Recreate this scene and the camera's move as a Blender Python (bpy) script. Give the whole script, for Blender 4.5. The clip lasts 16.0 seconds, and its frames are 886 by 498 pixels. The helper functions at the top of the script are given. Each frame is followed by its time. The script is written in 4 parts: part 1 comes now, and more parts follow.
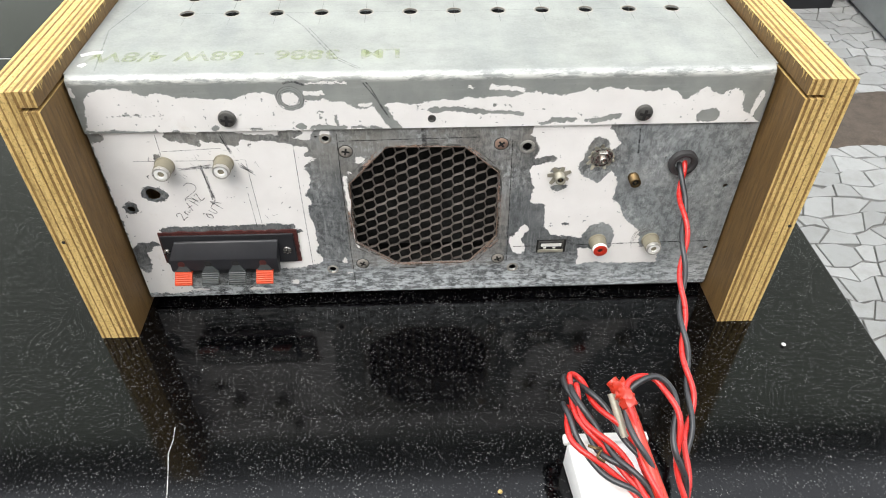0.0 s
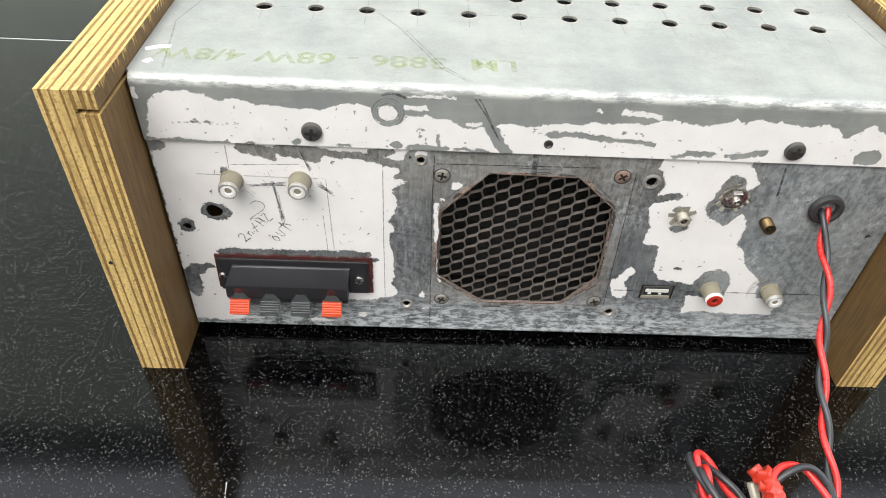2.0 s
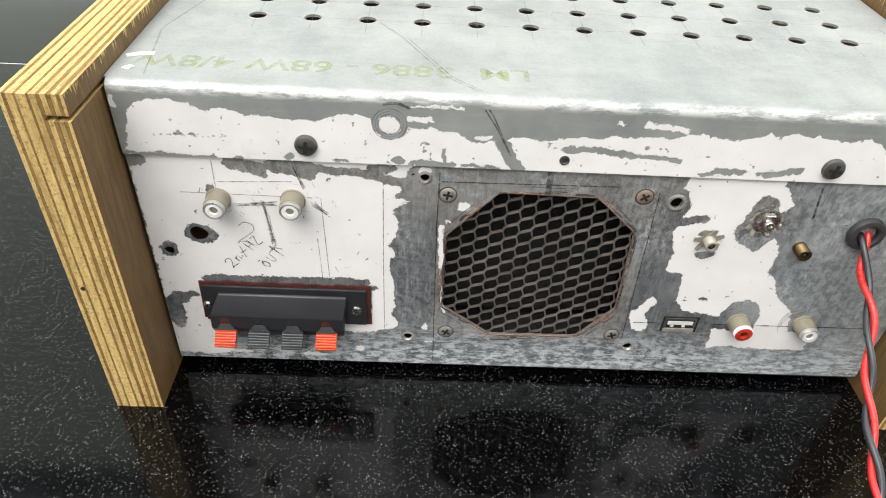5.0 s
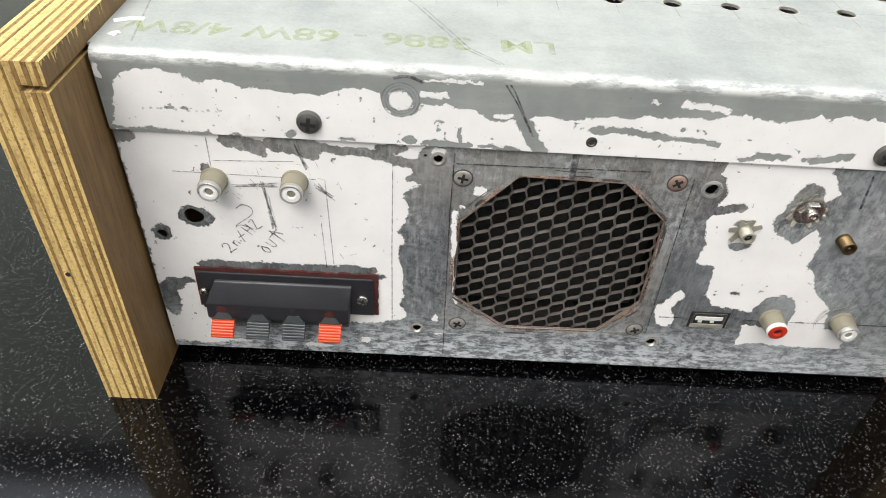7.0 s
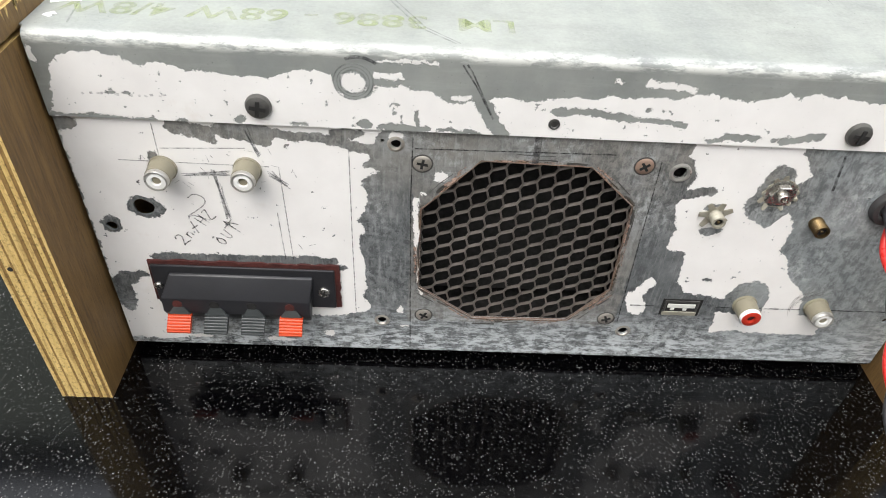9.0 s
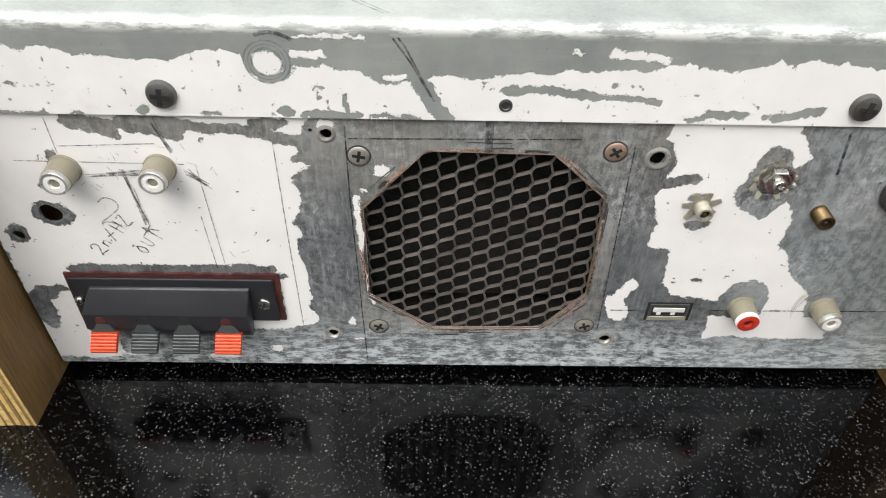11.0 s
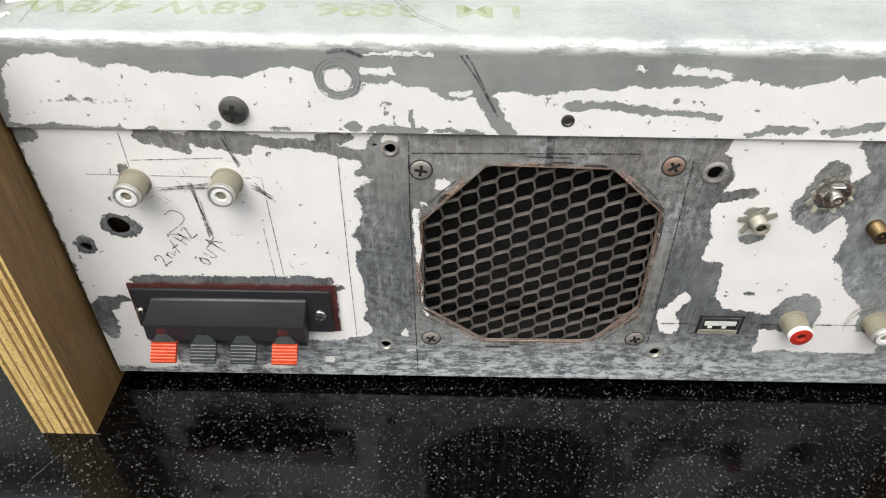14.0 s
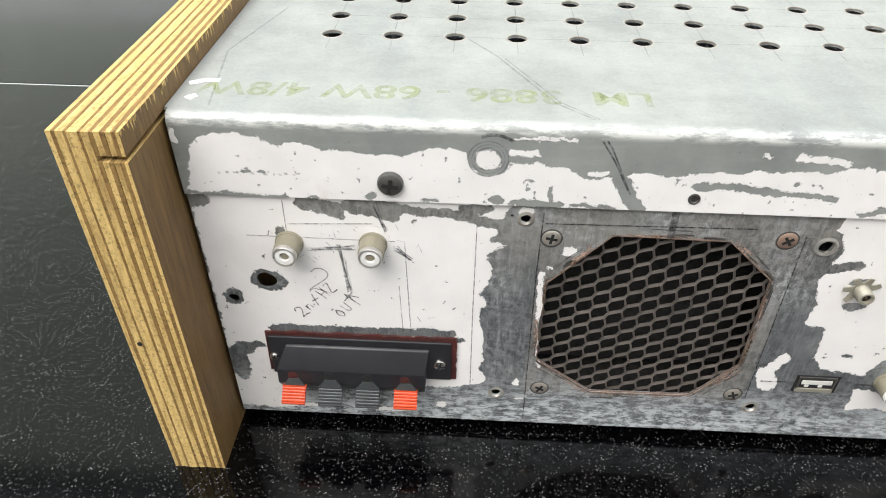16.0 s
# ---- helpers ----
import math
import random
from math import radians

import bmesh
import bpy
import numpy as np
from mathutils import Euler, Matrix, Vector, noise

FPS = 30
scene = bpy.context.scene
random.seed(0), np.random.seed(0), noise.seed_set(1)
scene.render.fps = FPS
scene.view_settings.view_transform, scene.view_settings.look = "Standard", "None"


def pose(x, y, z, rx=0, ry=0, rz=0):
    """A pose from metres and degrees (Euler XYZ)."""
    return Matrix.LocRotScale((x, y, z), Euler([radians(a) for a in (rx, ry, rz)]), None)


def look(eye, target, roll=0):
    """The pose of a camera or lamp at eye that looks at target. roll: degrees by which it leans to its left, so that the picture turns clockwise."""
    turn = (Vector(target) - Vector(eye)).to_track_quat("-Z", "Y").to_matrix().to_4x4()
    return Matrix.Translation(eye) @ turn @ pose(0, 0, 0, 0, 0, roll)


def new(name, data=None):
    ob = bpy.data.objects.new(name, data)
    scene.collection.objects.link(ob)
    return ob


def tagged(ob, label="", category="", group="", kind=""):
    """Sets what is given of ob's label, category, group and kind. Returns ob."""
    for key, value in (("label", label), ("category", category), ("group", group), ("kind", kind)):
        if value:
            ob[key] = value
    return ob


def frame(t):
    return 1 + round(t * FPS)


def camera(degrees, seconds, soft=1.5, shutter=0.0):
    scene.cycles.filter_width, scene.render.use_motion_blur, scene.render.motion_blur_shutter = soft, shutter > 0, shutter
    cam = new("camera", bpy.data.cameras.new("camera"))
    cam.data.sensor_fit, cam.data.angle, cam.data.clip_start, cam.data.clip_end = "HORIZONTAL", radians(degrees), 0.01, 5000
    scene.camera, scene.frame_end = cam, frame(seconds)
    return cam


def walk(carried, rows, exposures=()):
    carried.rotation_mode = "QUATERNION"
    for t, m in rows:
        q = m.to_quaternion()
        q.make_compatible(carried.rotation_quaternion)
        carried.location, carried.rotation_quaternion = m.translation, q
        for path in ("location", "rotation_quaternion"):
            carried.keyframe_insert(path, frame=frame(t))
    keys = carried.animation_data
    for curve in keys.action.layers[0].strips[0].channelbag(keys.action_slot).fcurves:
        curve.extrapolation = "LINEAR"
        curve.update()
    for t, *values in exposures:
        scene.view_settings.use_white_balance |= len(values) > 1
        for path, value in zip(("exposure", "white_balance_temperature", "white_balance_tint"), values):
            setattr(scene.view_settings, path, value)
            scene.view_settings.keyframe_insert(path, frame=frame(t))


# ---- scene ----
cam = camera(65.2, 16.0, 1.0)
PATH = [
    (0, (-0.0025, -0.3091, 0.3205), (0.0071, -0.0867, 0.1194), 0.31),
    (0.5, (-0.0127, -0.2949, 0.3187), (-0.0045, -0.0704, 0.1199), 1.51),
    (1, (-0.0278, -0.2810, 0.3145), (-0.0213, -0.0592, 0.1126), 2.44),
    (1.5, (-0.0373, -0.2665, 0.3073), (-0.0267, -0.0441, 0.1062), 3.72),
    (2, (-0.0494, -0.2573, 0.3010), (-0.0402, -0.0355, 0.0993), 3.48),
    (2.5, (-0.0649, -0.2536, 0.2966), (-0.0581, -0.0322, 0.0943), 3.15),
    (3, (-0.0562, -0.2551, 0.2977), (-0.0473, -0.0340, 0.0951), 3.42),
    (3.5, (-0.0367, -0.2526, 0.2849), (-0.0221, -0.0330, 0.0810), 3.37),
    (4, (-0.0364, -0.2488, 0.2786), (-0.0244, -0.0243, 0.0799), 3.06),
    (4.5, (-0.0353, -0.2421, 0.2815), (-0.0245, -0.0123, 0.0890), 2.94),
    (5, (-0.0510, -0.2401, 0.2779), (-0.0421, -0.0073, 0.0890), 3.57),
    (7.5, (-0.0545, -0.2185, 0.2644), (-0.0485, 0.0080, 0.0676), 4.06),
    (8, (-0.0571, -0.2190, 0.2631), (-0.0512, 0.0077, 0.0667), 4.22),
    (8.5, (-0.0503, -0.2146, 0.2621), (-0.0412, 0.0113, 0.0649), 4.03),
    (9, (-0.0418, -0.2139, 0.2590), (-0.0308, 0.0111, 0.0608), 4.02),
    (9.5, (-0.0296, -0.2096, 0.2579), (-0.0185, 0.0145, 0.0587), 3.83),
    (9.7, (-0.0246, -0.2071, 0.2563), (-0.0137, 0.0164, 0.0565), 3.67),
    (11.8, (-0.0164, -0.1817, 0.2299), (-0.0159, 0.0449, 0.0333), 0.45),
    (12, (-0.0178, -0.1817, 0.2289), (-0.0183, 0.0458, 0.0333), 0.48),
    (12.5, (-0.0203, -0.1835, 0.2313), (-0.0213, 0.0438, 0.0356), 0.30),
    (13, (-0.0241, -0.1860, 0.2350), (-0.0263, 0.0416, 0.0396), 0.35),
    (13.5, (-0.0286, -0.1913, 0.2382), (-0.0310, 0.0369, 0.0435), 0.49),
    (14, (-0.0319, -0.1914, 0.2406), (-0.0339, 0.0374, 0.0466), 0.65),
    (14.5, (-0.0320, -0.1898, 0.2429), (-0.0343, 0.0406, 0.0508), 0.71),
    (15, (-0.0348, -0.1900, 0.2515), (-0.0374, 0.0420, 0.0613), 0.97),
    (15.5, (-0.0522, -0.1943, 0.2568), (-0.0597, 0.0394, 0.0689), 0.67),
    (16, (-0.0707, -0.2002, 0.2645), (-0.0821, 0.0345, 0.0781), 0.54),
]
walk(cam, [(t, look(eye, target, roll)) for t, eye, target, roll in PATH])

# ---- daylight: an overcast sky, a broad soft sun high behind the camera ----
SUN_ELEVATION, SUN_TURN = radians(58), radians(210)
world = bpy.data.worlds.new("sky")
scene.world = world
world.use_nodes = True
wn = world.node_tree
wn.nodes.clear()
sky = wn.nodes.new("ShaderNodeTexSky")
sky.sky_type, sky.sun_disc = "NISHITA", False
sky.sun_elevation, sky.sun_rotation = SUN_ELEVATION, SUN_TURN
sky.air_density, sky.dust_density, sky.ozone_density = 1.0, 4.0, 1.0
pale = wn.nodes.new("ShaderNodeHueSaturation")
pale.inputs["Saturation"].default_value = 0.35
glow = wn.nodes.new("ShaderNodeBackground")
glow.inputs["Strength"].default_value = 0.138
sky_out = wn.nodes.new("ShaderNodeOutputWorld")
wn.links.new(sky.outputs[0], pale.inputs["Color"])
cloudy = wn.nodes.new("ShaderNodeMix")
cloudy.data_type = "RGBA"
cloudy.inputs[0].default_value = 0.75
cloudy.inputs[7].default_value = (7.3, 7.6, 8.1, 1)
wn.links.new(pale.outputs[0], cloudy.inputs[6])
wn.links.new(cloudy.outputs[2], glow.inputs["Color"])
wn.links.new(glow.outputs[0], sky_out.inputs["Surface"])
sun = new("sun", bpy.data.lights.new("sun", "SUN"))
sun.data.energy, sun.data.angle, sun.data.color = 0.85, radians(40), (1.0, 0.96, 0.9)
sun.matrix_world = look((-1.56, -2.71, 5.0), (0, 0, 0))
scene.view_settings.exposure = 1.44


# ---- node helpers ----
class Nodes:
    """A short hand for one material's node tree."""

    def __init__(self, name):
        self.material = bpy.data.materials.new(name)
        self.material.use_nodes = True
        self.tree = self.material.node_tree
        self.bsdf = self.tree.nodes["Principled BSDF"]
        self.place = self.add("ShaderNodeTexCoord").outputs["Object"]

    def add(self, kind, *values, operation="", clamp=False, data_type=""):
        node = self.tree.nodes.new(kind)
        if operation:
            node.operation = operation
        if clamp:
            node.use_clamp = True
        if data_type:
            node.data_type = data_type
        for n, value in enumerate(values):
            if value is not None:
                self.put(node.inputs[n], value)
        return node

    def put(self, socket, value):
        if isinstance(value, bpy.types.NodeSocket):
            self.tree.links.new(value, socket)
        else:
            socket.default_value = value

    def math(self, operation, a, b=None, c=None, clamp=False):
        return self.add("ShaderNodeMath", a, b, c, operation=operation, clamp=clamp).outputs[0]

    def vec(self, operation, a, b=None):
        return self.add("ShaderNodeVectorMath", a, b, operation=operation).outputs[0]

    def scaled(self, v, by):
        node = self.add("ShaderNodeVectorMath", v, operation="SCALE")
        self.put(node.inputs["Scale"], by)
        return node.outputs[0]

    def length(self, v):
        return self.add("ShaderNodeVectorMath", v, operation="LENGTH").outputs["Value"]

    def noise(self, scale, detail=4.0, rough=0.55, at=None, stretch=None, colour=False):
        at = at or self.place
        if stretch:
            at = self.vec("MULTIPLY", at, stretch)
        node = self.add("ShaderNodeTexNoise")
        self.put(node.inputs["Vector"], at)
        for key, value in (("Scale", scale), ("Detail", detail), ("Roughness", rough)):
            node.inputs[key].default_value = value
        return node.outputs["Color" if colour else "Fac"]

    def ramp(self, value, low, high, to_low=0.0, to_high=1.0):
        node = self.add("ShaderNodeMapRange", value, low, high, to_low, to_high)
        node.clamp = True
        return node.outputs[0]

    def mix(self, factor, a, b):
        node = self.add("ShaderNodeMix", data_type="RGBA")
        self.put(node.inputs[0], factor)
        self.put(node.inputs[6], a if isinstance(a, bpy.types.NodeSocket) else (*a, 1))
        self.put(node.inputs[7], b if isinstance(b, bpy.types.NodeSocket) else (*b, 1))
        return node.outputs[2]

    def bump(self, height, distance, strength=1.0):
        node = self.add("ShaderNodeBump")
        self.put(node.inputs["Height"], height)
        node.inputs["Distance"].default_value, node.inputs["Strength"].default_value = distance, strength
        self.put(self.bsdf.inputs["Normal"], node.outputs[0])

    def finish(self, colour=None, rough=None, metal=None, **more):
        for key, value in (("Base Color", colour), ("Roughness", rough), ("Metallic", metal), *more.items()):
            if value is not None:
                self.put(self.bsdf.inputs[key.replace("_", " ")], (*value, 1) if isinstance(value, tuple) and len(value) == 3 else value)
        return self.material

    def edge(self, value, line):
        """A ragged edge: the line's height, in mm, at a value in mm."""
        low, high = line[0][0], line[-1][0]
        bottom, top = min(p[1] for p in line), max(p[1] for p in line)
        node = self.add("ShaderNodeFloatCurve")
        points = node.mapping.curves[0].points
        for n, (a, b) in enumerate(line):
            u, v = (a - low) / (high - low), (b - bottom) / (top - bottom)
            if n in (0, len(line) - 1):
                points[0 if n == 0 else len(points) - 1].location = (u, v)
            else:
                points.new(u, v)
        for point in points:
            point.handle_type = "VECTOR"
        node.mapping.update()
        self.put(node.inputs["Value"], self.ramp(value, low, high))
        return self.math("MULTIPLY_ADD", node.outputs[0], top - bottom, bottom)

    def shapes(self, at, some, total=None):
        """The distance, in mm, to a union of boxes (b), ovals (o) and strokes (c) in the x-z plane; minus takes away."""
        for kind, *v in some:
            if kind[1] == "b":
                x0, x1, z0, z1 = v
                p = self.vec("ABSOLUTE", self.vec("SUBTRACT", at, ((x0 + x1) / 2, 0, (z0 + z1) / 2)))
                p = self.add("ShaderNodeSeparateXYZ", self.vec("SUBTRACT", p, ((x1 - x0) / 2, 0, (z1 - z0) / 2)))
                d = self.math("MAXIMUM", p.outputs[0], p.outputs[2])
            elif kind[1] == "o":
                x, z, rx, rz = v
                p = self.vec("MULTIPLY", self.vec("SUBTRACT", at, (x, 0, z)), (1 / rx, 0, 1 / rz))
                d = self.math("MULTIPLY", self.math("SUBTRACT", self.length(p), 1.0), min(rx, rz))
            else:
                x0, z0, x1, z1, r = v
                way = Vector((x1 - x0, 0, z1 - z0))
                p = self.vec("SUBTRACT", at, (x0, 0, z0))
                dot = self.add("ShaderNodeVectorMath", p, tuple(way), operation="DOT_PRODUCT").outputs["Value"]
                along = self.math("MULTIPLY", dot, 1 / way.length_squared, clamp=True)
                d = self.math("SUBTRACT", self.length(self.vec("SUBTRACT", p, self.scaled(tuple(way), along))), r)
            if total is None:
                total = d
            elif kind[0] == "+":
                total = self.math("SMOOTH_MIN", total, d, 3.5 if kind[1] == "b" else 0.5)
            else:
                total = self.math("SMOOTH_MAX", total, self.math("MULTIPLY", d, -1.0), 1.2)
        return total


# ---- materials ----
# Where old white paint still sticks to the galvanised sheet: boxes x0 x1 z0 z1, ovals x z rx rz, strokes x z x z r, in mm.
LEFT_EDGE = [
    (26, -80), (29, -74), (32, -62), (36, -62), (41, -65), (52, -63), (62, -63.3), (75, -66), (80, -63), (84, -67), (88, -63.5), (97, -62),
    (103, -64), (106, -60), (108, -57), (110, -63), (113, -60.5), (116, -61), (118, -66), (120, -59), (124, -57), (128, -55),
]
LEFT_PAINT = [
    ("+b", -173, -145, 9.6, 37.8), ("-c", -131, 124.5, -119, 121.5, 3.2), ("-c", -118, 123, -117, 119, 1.8), ("-c", -112, 124, -99, 121, 4.2),
    ("-c", -97, 123, -79, 121.5, 1.9), ("-c", -79, 121.5, -59, 117, 2.2), ("-o", -69, 124, 7, 2.2),
    ("-o", -148.4, 86.6, 7.6, 5.0), ("-o", -164, 77.1, 3.6, 4.2), ("-o", -168.6, 38, 4.6, 11), ("-o", -164, 47.6, 5, 3.6), ("-o", -158.4, 50, 3.4, 1.7), ("-c", -150, 60.4, -77.3, 61, 2.4),
    ("+o", -80.1, 16, 3, 2), ("+o", -103, 11.3, 6.5, 1.3), ("+o", -140, 11.5, 6, 1.2), ("-o", -73.4, 58, 2.4, 1.4), ("-o", -140.6, 110, 1.8, 2.4), ("-o", -171, 124, 7, 3.4),
    ("-o", -62, 110.5, 2, 1.3),
]
MID_PAINT = [
    ("+c", -43.6, 95, -40, 44, 1.0), ("+o", -34, 106.4, 2.6, 2.4), ("+o", -40.4, 98, 1, 1), ("+o", -48, 34, 1.2, 2.4), ("+o", -47, 23, 2, 0.8),
    ("+c", 59, 56, 55, 48, 2.6), ("+c", 54, 47, 57, 39, 3.6), ("+o", -50.5, 123.6, 2.4, 1.8),
]
RIGHT_FROM = [
    (44, 112), (48, 92), (51, 76), (57, 70), (61, 70), (73, 69), (74.5, 61), (80, 61.5), (86, 62), (96, 58), (101, 60), (106, 60),
    (110, 62), (118, 60), (121, 57), (128, 58),
]
RIGHT_TO = [
    (44, 120), (46, 124), (50, 128), (57, 123), (64, 116), (71, 113), (77, 108), (84, 108.5), (90, 108.3), (97, 104), (110, 102),
    (114, 106), (119, 103), (124, 99), (128, 98.5),
]
RIGHT_PAINT = [
    ("+b", 93, 143, 26, 38.6), ("+b", 113, 130, 32, 48), ("-c", 58.6, 103, 70, 105, 2.2), ("-c", 90.5, 99, 94.6, 113, 5.4), ("-o", 96.5, 102, 8, 11), ("-c", 91, 94, 97, 91.4, 2.2),
    ("-o", 76, 85.6, 4.5, 2.2), ("-o", 73, 97, 3, 2), ("-o", 104, 47.5, 9.5, 11), ("-o", 137.6, 46.5, 9, 9), ("-o", 83, 58, 2.4, 1.2), ("-o", 74.5, 57.4, 1, 0.6),
    ("-o", 103, 25, 7, 2.4),
]
LIP_TOP = [
    (-173, 127), (-168.5, 131), (-167, 146), (-163, 150.5), (-156, 152.3), (-143, 151), (-136, 147), (-134, 149.3), (-126, 148), (-123, 146),
    (-91, 146), (-89, 148), (-74, 148), (-60, 144.3), (-48, 144), (-44, 142.3), (-36, 141.3), (-32, 139), (-25, 138.6), (-18, 142),
    (-5, 141), (4, 143), (18, 142), (22, 145), (48, 144), (51, 147), (58, 147.2), (68, 144.6), (80, 146), (83, 148.3), (88, 145.6), (92, 149.2),
    (98, 147), (103, 148.2), (115, 146), (124, 148.2), (132, 143.4), (134, 140), (142, 148), (152, 143.5), (158, 147), (163, 145), (166, 134), (177, 127),
]
LIP_FLECKS = [
    ("+o", -65.6, 145.4, 4.2, 4.2), ("+c", 35, 150, 50, 148, 1.2), ("+o", 24, 150.2, 1.4, 1), ("+c", -31, 141.2, -24.5, 140.2, 0.9), ("+c", -57.6, 148.6, -50, 147.8, 1.3),
    ("+c", -57, 153.2, -37, 153.4, 0.5), ("+o", -170.5, 150, 1.5, 2.6), ("+c", 173, 144, 171.5, 132, 1.5),
]
LIP_CHIPS = [
    ("+o", -148, 137, 2.0, 1.0), ("+o", -143, 137, 1.2, 0.9), ("+o", -62, 129, 2.8, 2.0), ("+c", -172, 127.4, -136, 127, 0.9), ("+o", -106, 129, 2.4, 1.6),
    ("+o", -126, 127.6, 2.2, 0.8), ("+o", -85, 128, 3, 0.8), ("+c", -56, 128.2, -40, 128.4, 1.5), ("+c", -44, 134, -43.5, 129, 0.8), ("+c", -36, 127.8, -22, 127, 0.9),
    ("+c", -23, 142, -13.4, 127, 2.8), ("+c", 5, 137.6, 30, 136.4, 1.5), ("+c", 31, 135.8, 51, 134, 1.0), ("+c", 61, 127.8, 67, 130.6, 1.1), ("+c", 67, 130.6, 79, 130, 1.2),
    ("+o", 85, 130, 1.2, 0.8), ("+c", 88, 129, 101, 132, 1.6), ("+o", 37, 139.4, 1.4, 0.9), ("+o", 148, 131.4, 6, 4),
]


def galvanised(name, chips=None, lip=False):
    """Weathered grey zinc sheet with what is left of a coat of white paint."""
    n = Nodes(name)
    wide = n.scaled(n.vec("SUBTRACT", n.noise(70, 3, colour=True), (0.5, 0.5, 0.5)), 4.0)
    fine = n.scaled(n.vec("SUBTRACT", n.noise(330, 5, 0.7, colour=True), (0.5, 0.5, 0.5)), 5.0)
    tiny = n.scaled(n.vec("SUBTRACT", n.noise(1500, 3, 0.7, colour=True), (0.5, 0.5, 0.5)), 1.4)
    at = n.vec("MULTIPLY", n.scaled(n.place, 1000.0), (1, 0, 1))
    at = n.vec("ADD", at, n.vec("MULTIPLY", n.vec("ADD", n.vec("ADD", wide, fine), tiny), (1, 0, 1)))
    part_of = n.add("ShaderNodeSeparateXYZ", at)
    along, high = part_of.outputs[0], part_of.outputs[2]
    if lip:
        far = n.math("SUBTRACT", high, n.edge(along, LIP_TOP))
        far = n.shapes(at, [("-o", -65.6, 145.4, 7.0, 7.0)] + LIP_FLECKS, far)
    else:
        far = n.math("MAXIMUM", n.math("SUBTRACT", along, n.edge(high, LEFT_EDGE)), n.math("MAXIMUM", n.math("SUBTRACT", 28.0, high), n.math("SUBTRACT", -171.5, along)))
        far = n.math("MINIMUM", n.shapes(at, LEFT_PAINT, far), n.shapes(at, MID_PAINT))
        right = n.math("MAXIMUM", n.math("SUBTRACT", along, n.edge(high, RIGHT_TO)), n.math("SUBTRACT", n.edge(high, RIGHT_FROM), along))
        right = n.math("MAXIMUM", right, n.math("SUBTRACT", 46.0, high))
        far = n.math("MINIMUM", far, n.shapes(at, RIGHT_PAINT, right))
    if chips:
        far = n.math("MAXIMUM", far, n.math("MULTIPLY", n.shapes(at, chips), -1.0))
    # Paint lies on the outer face alone, and small flakes have come off it.
    flake = n.ramp(n.noise(260, 5, 0.6), 0.66, 0.675)
    coat = n.math("MULTIPLY", n.ramp(far, 0.12, -0.12), n.math("SUBTRACT", 1.0, flake))
    up = n.add("ShaderNodeSeparateXYZ", n.place)
    coat = n.math("MULTIPLY", coat, n.ramp(up.outputs[1], 0.0024, 0.0018))
    # Bare zinc: large clouds, brushed scratches, dark grime and whitish bloom.
    cloud, grain = n.noise(30, 5, 0.6), n.noise(700, 3, 0.6)
    if not lip:
        # Warm grey where the fan plate was filed, darker beside it, bluish towards the bottom and the cable.
        plate = n.ramp(n.shapes(at, [("+b", -45, 48.6, 27, 121)]), 0.6, -0.6)
        upper = n.ramp(n.math("ADD", up.outputs[2], n.math("MULTIPLY", n.math("SUBTRACT", cloud, 0.5), 0.06)), 0.085, 0.115)
        warm = n.math("MAXIMUM", n.math("MULTIPLY", plate, 0.8), upper)
        side = n.ramp(n.math("ADD", up.outputs[0], n.math("MULTIPLY", n.math("SUBTRACT", cloud, 0.5), 0.08)), 0.085, 0.115)
        zinc = n.mix(side, n.mix(warm, (0.15, 0.157, 0.158), (0.25, 0.238, 0.215)), (0.275, 0.295, 0.298))
        zinc = n.mix(n.math("MULTIPLY", n.ramp(cloud, 0.45, 0.68), 0.7), zinc, (0.34, 0.35, 0.345))
        # Scraped and stained: dark blotches in patches, brushed scratches, whitish bloom along the bottom.
        patch = n.math("MULTIPLY", n.ramp(n.noise(24, 4, 0.6), 0.34, 0.54), n.math("SUBTRACT", 1.0, n.math("MULTIPLY", n.math("MAXIMUM", warm, side), 0.4)))
        speck = n.ramp(n.noise(210, 8, 0.80, stretch=(1.3, 1, 0.9)), 0.46, 0.55)
        zinc = n.mix(n.math("MULTIPLY", n.math("MULTIPLY", speck, patch), 0.9), zinc, (0.04, 0.044, 0.047))
        blotch = n.ramp(n.noise(85, 8, 0.78, stretch=(1.2, 1, 0.9)), 0.50, 0.60)
        zinc = n.mix(n.math("MULTIPLY", blotch, n.ramp(n.math("MAXIMUM", n.math("MULTIPLY", warm, 0.9), side), 0.0, 1.0, 0.6, 0.22)), zinc, (0.06, 0.064, 0.066))
        pale = n.ramp(n.noise(240, 8, 0.80, stretch=(1.1, 1, 0.8)), 0.50, 0.58)
        zinc = n.mix(n.math("MULTIPLY", n.math("MULTIPLY", pale, n.ramp(n.noise(28, 4, 0.6), 0.46, 0.62)), 0.6), zinc, (0.56, 0.575, 0.57))
        brush = n.ramp(n.noise(60, 7, 0.78, stretch=(14, 12, 1.0)), 0.53, 0.62)
        zinc = n.mix(n.math("MULTIPLY", brush, 0.22), zinc, (0.52, 0.53, 0.52))
        rub = n.ramp(n.noise(50, 6, 0.75, stretch=(1.0, 12, 11)), 0.56, 0.66)
        zinc = n.mix(n.math("MULTIPLY", rub, 0.3), zinc, (0.10, 0.10, 0.10))
        gouge = n.ramp(n.noise(75, 7, 0.8, stretch=(11, 12, 0.8)), 0.55, 0.63)
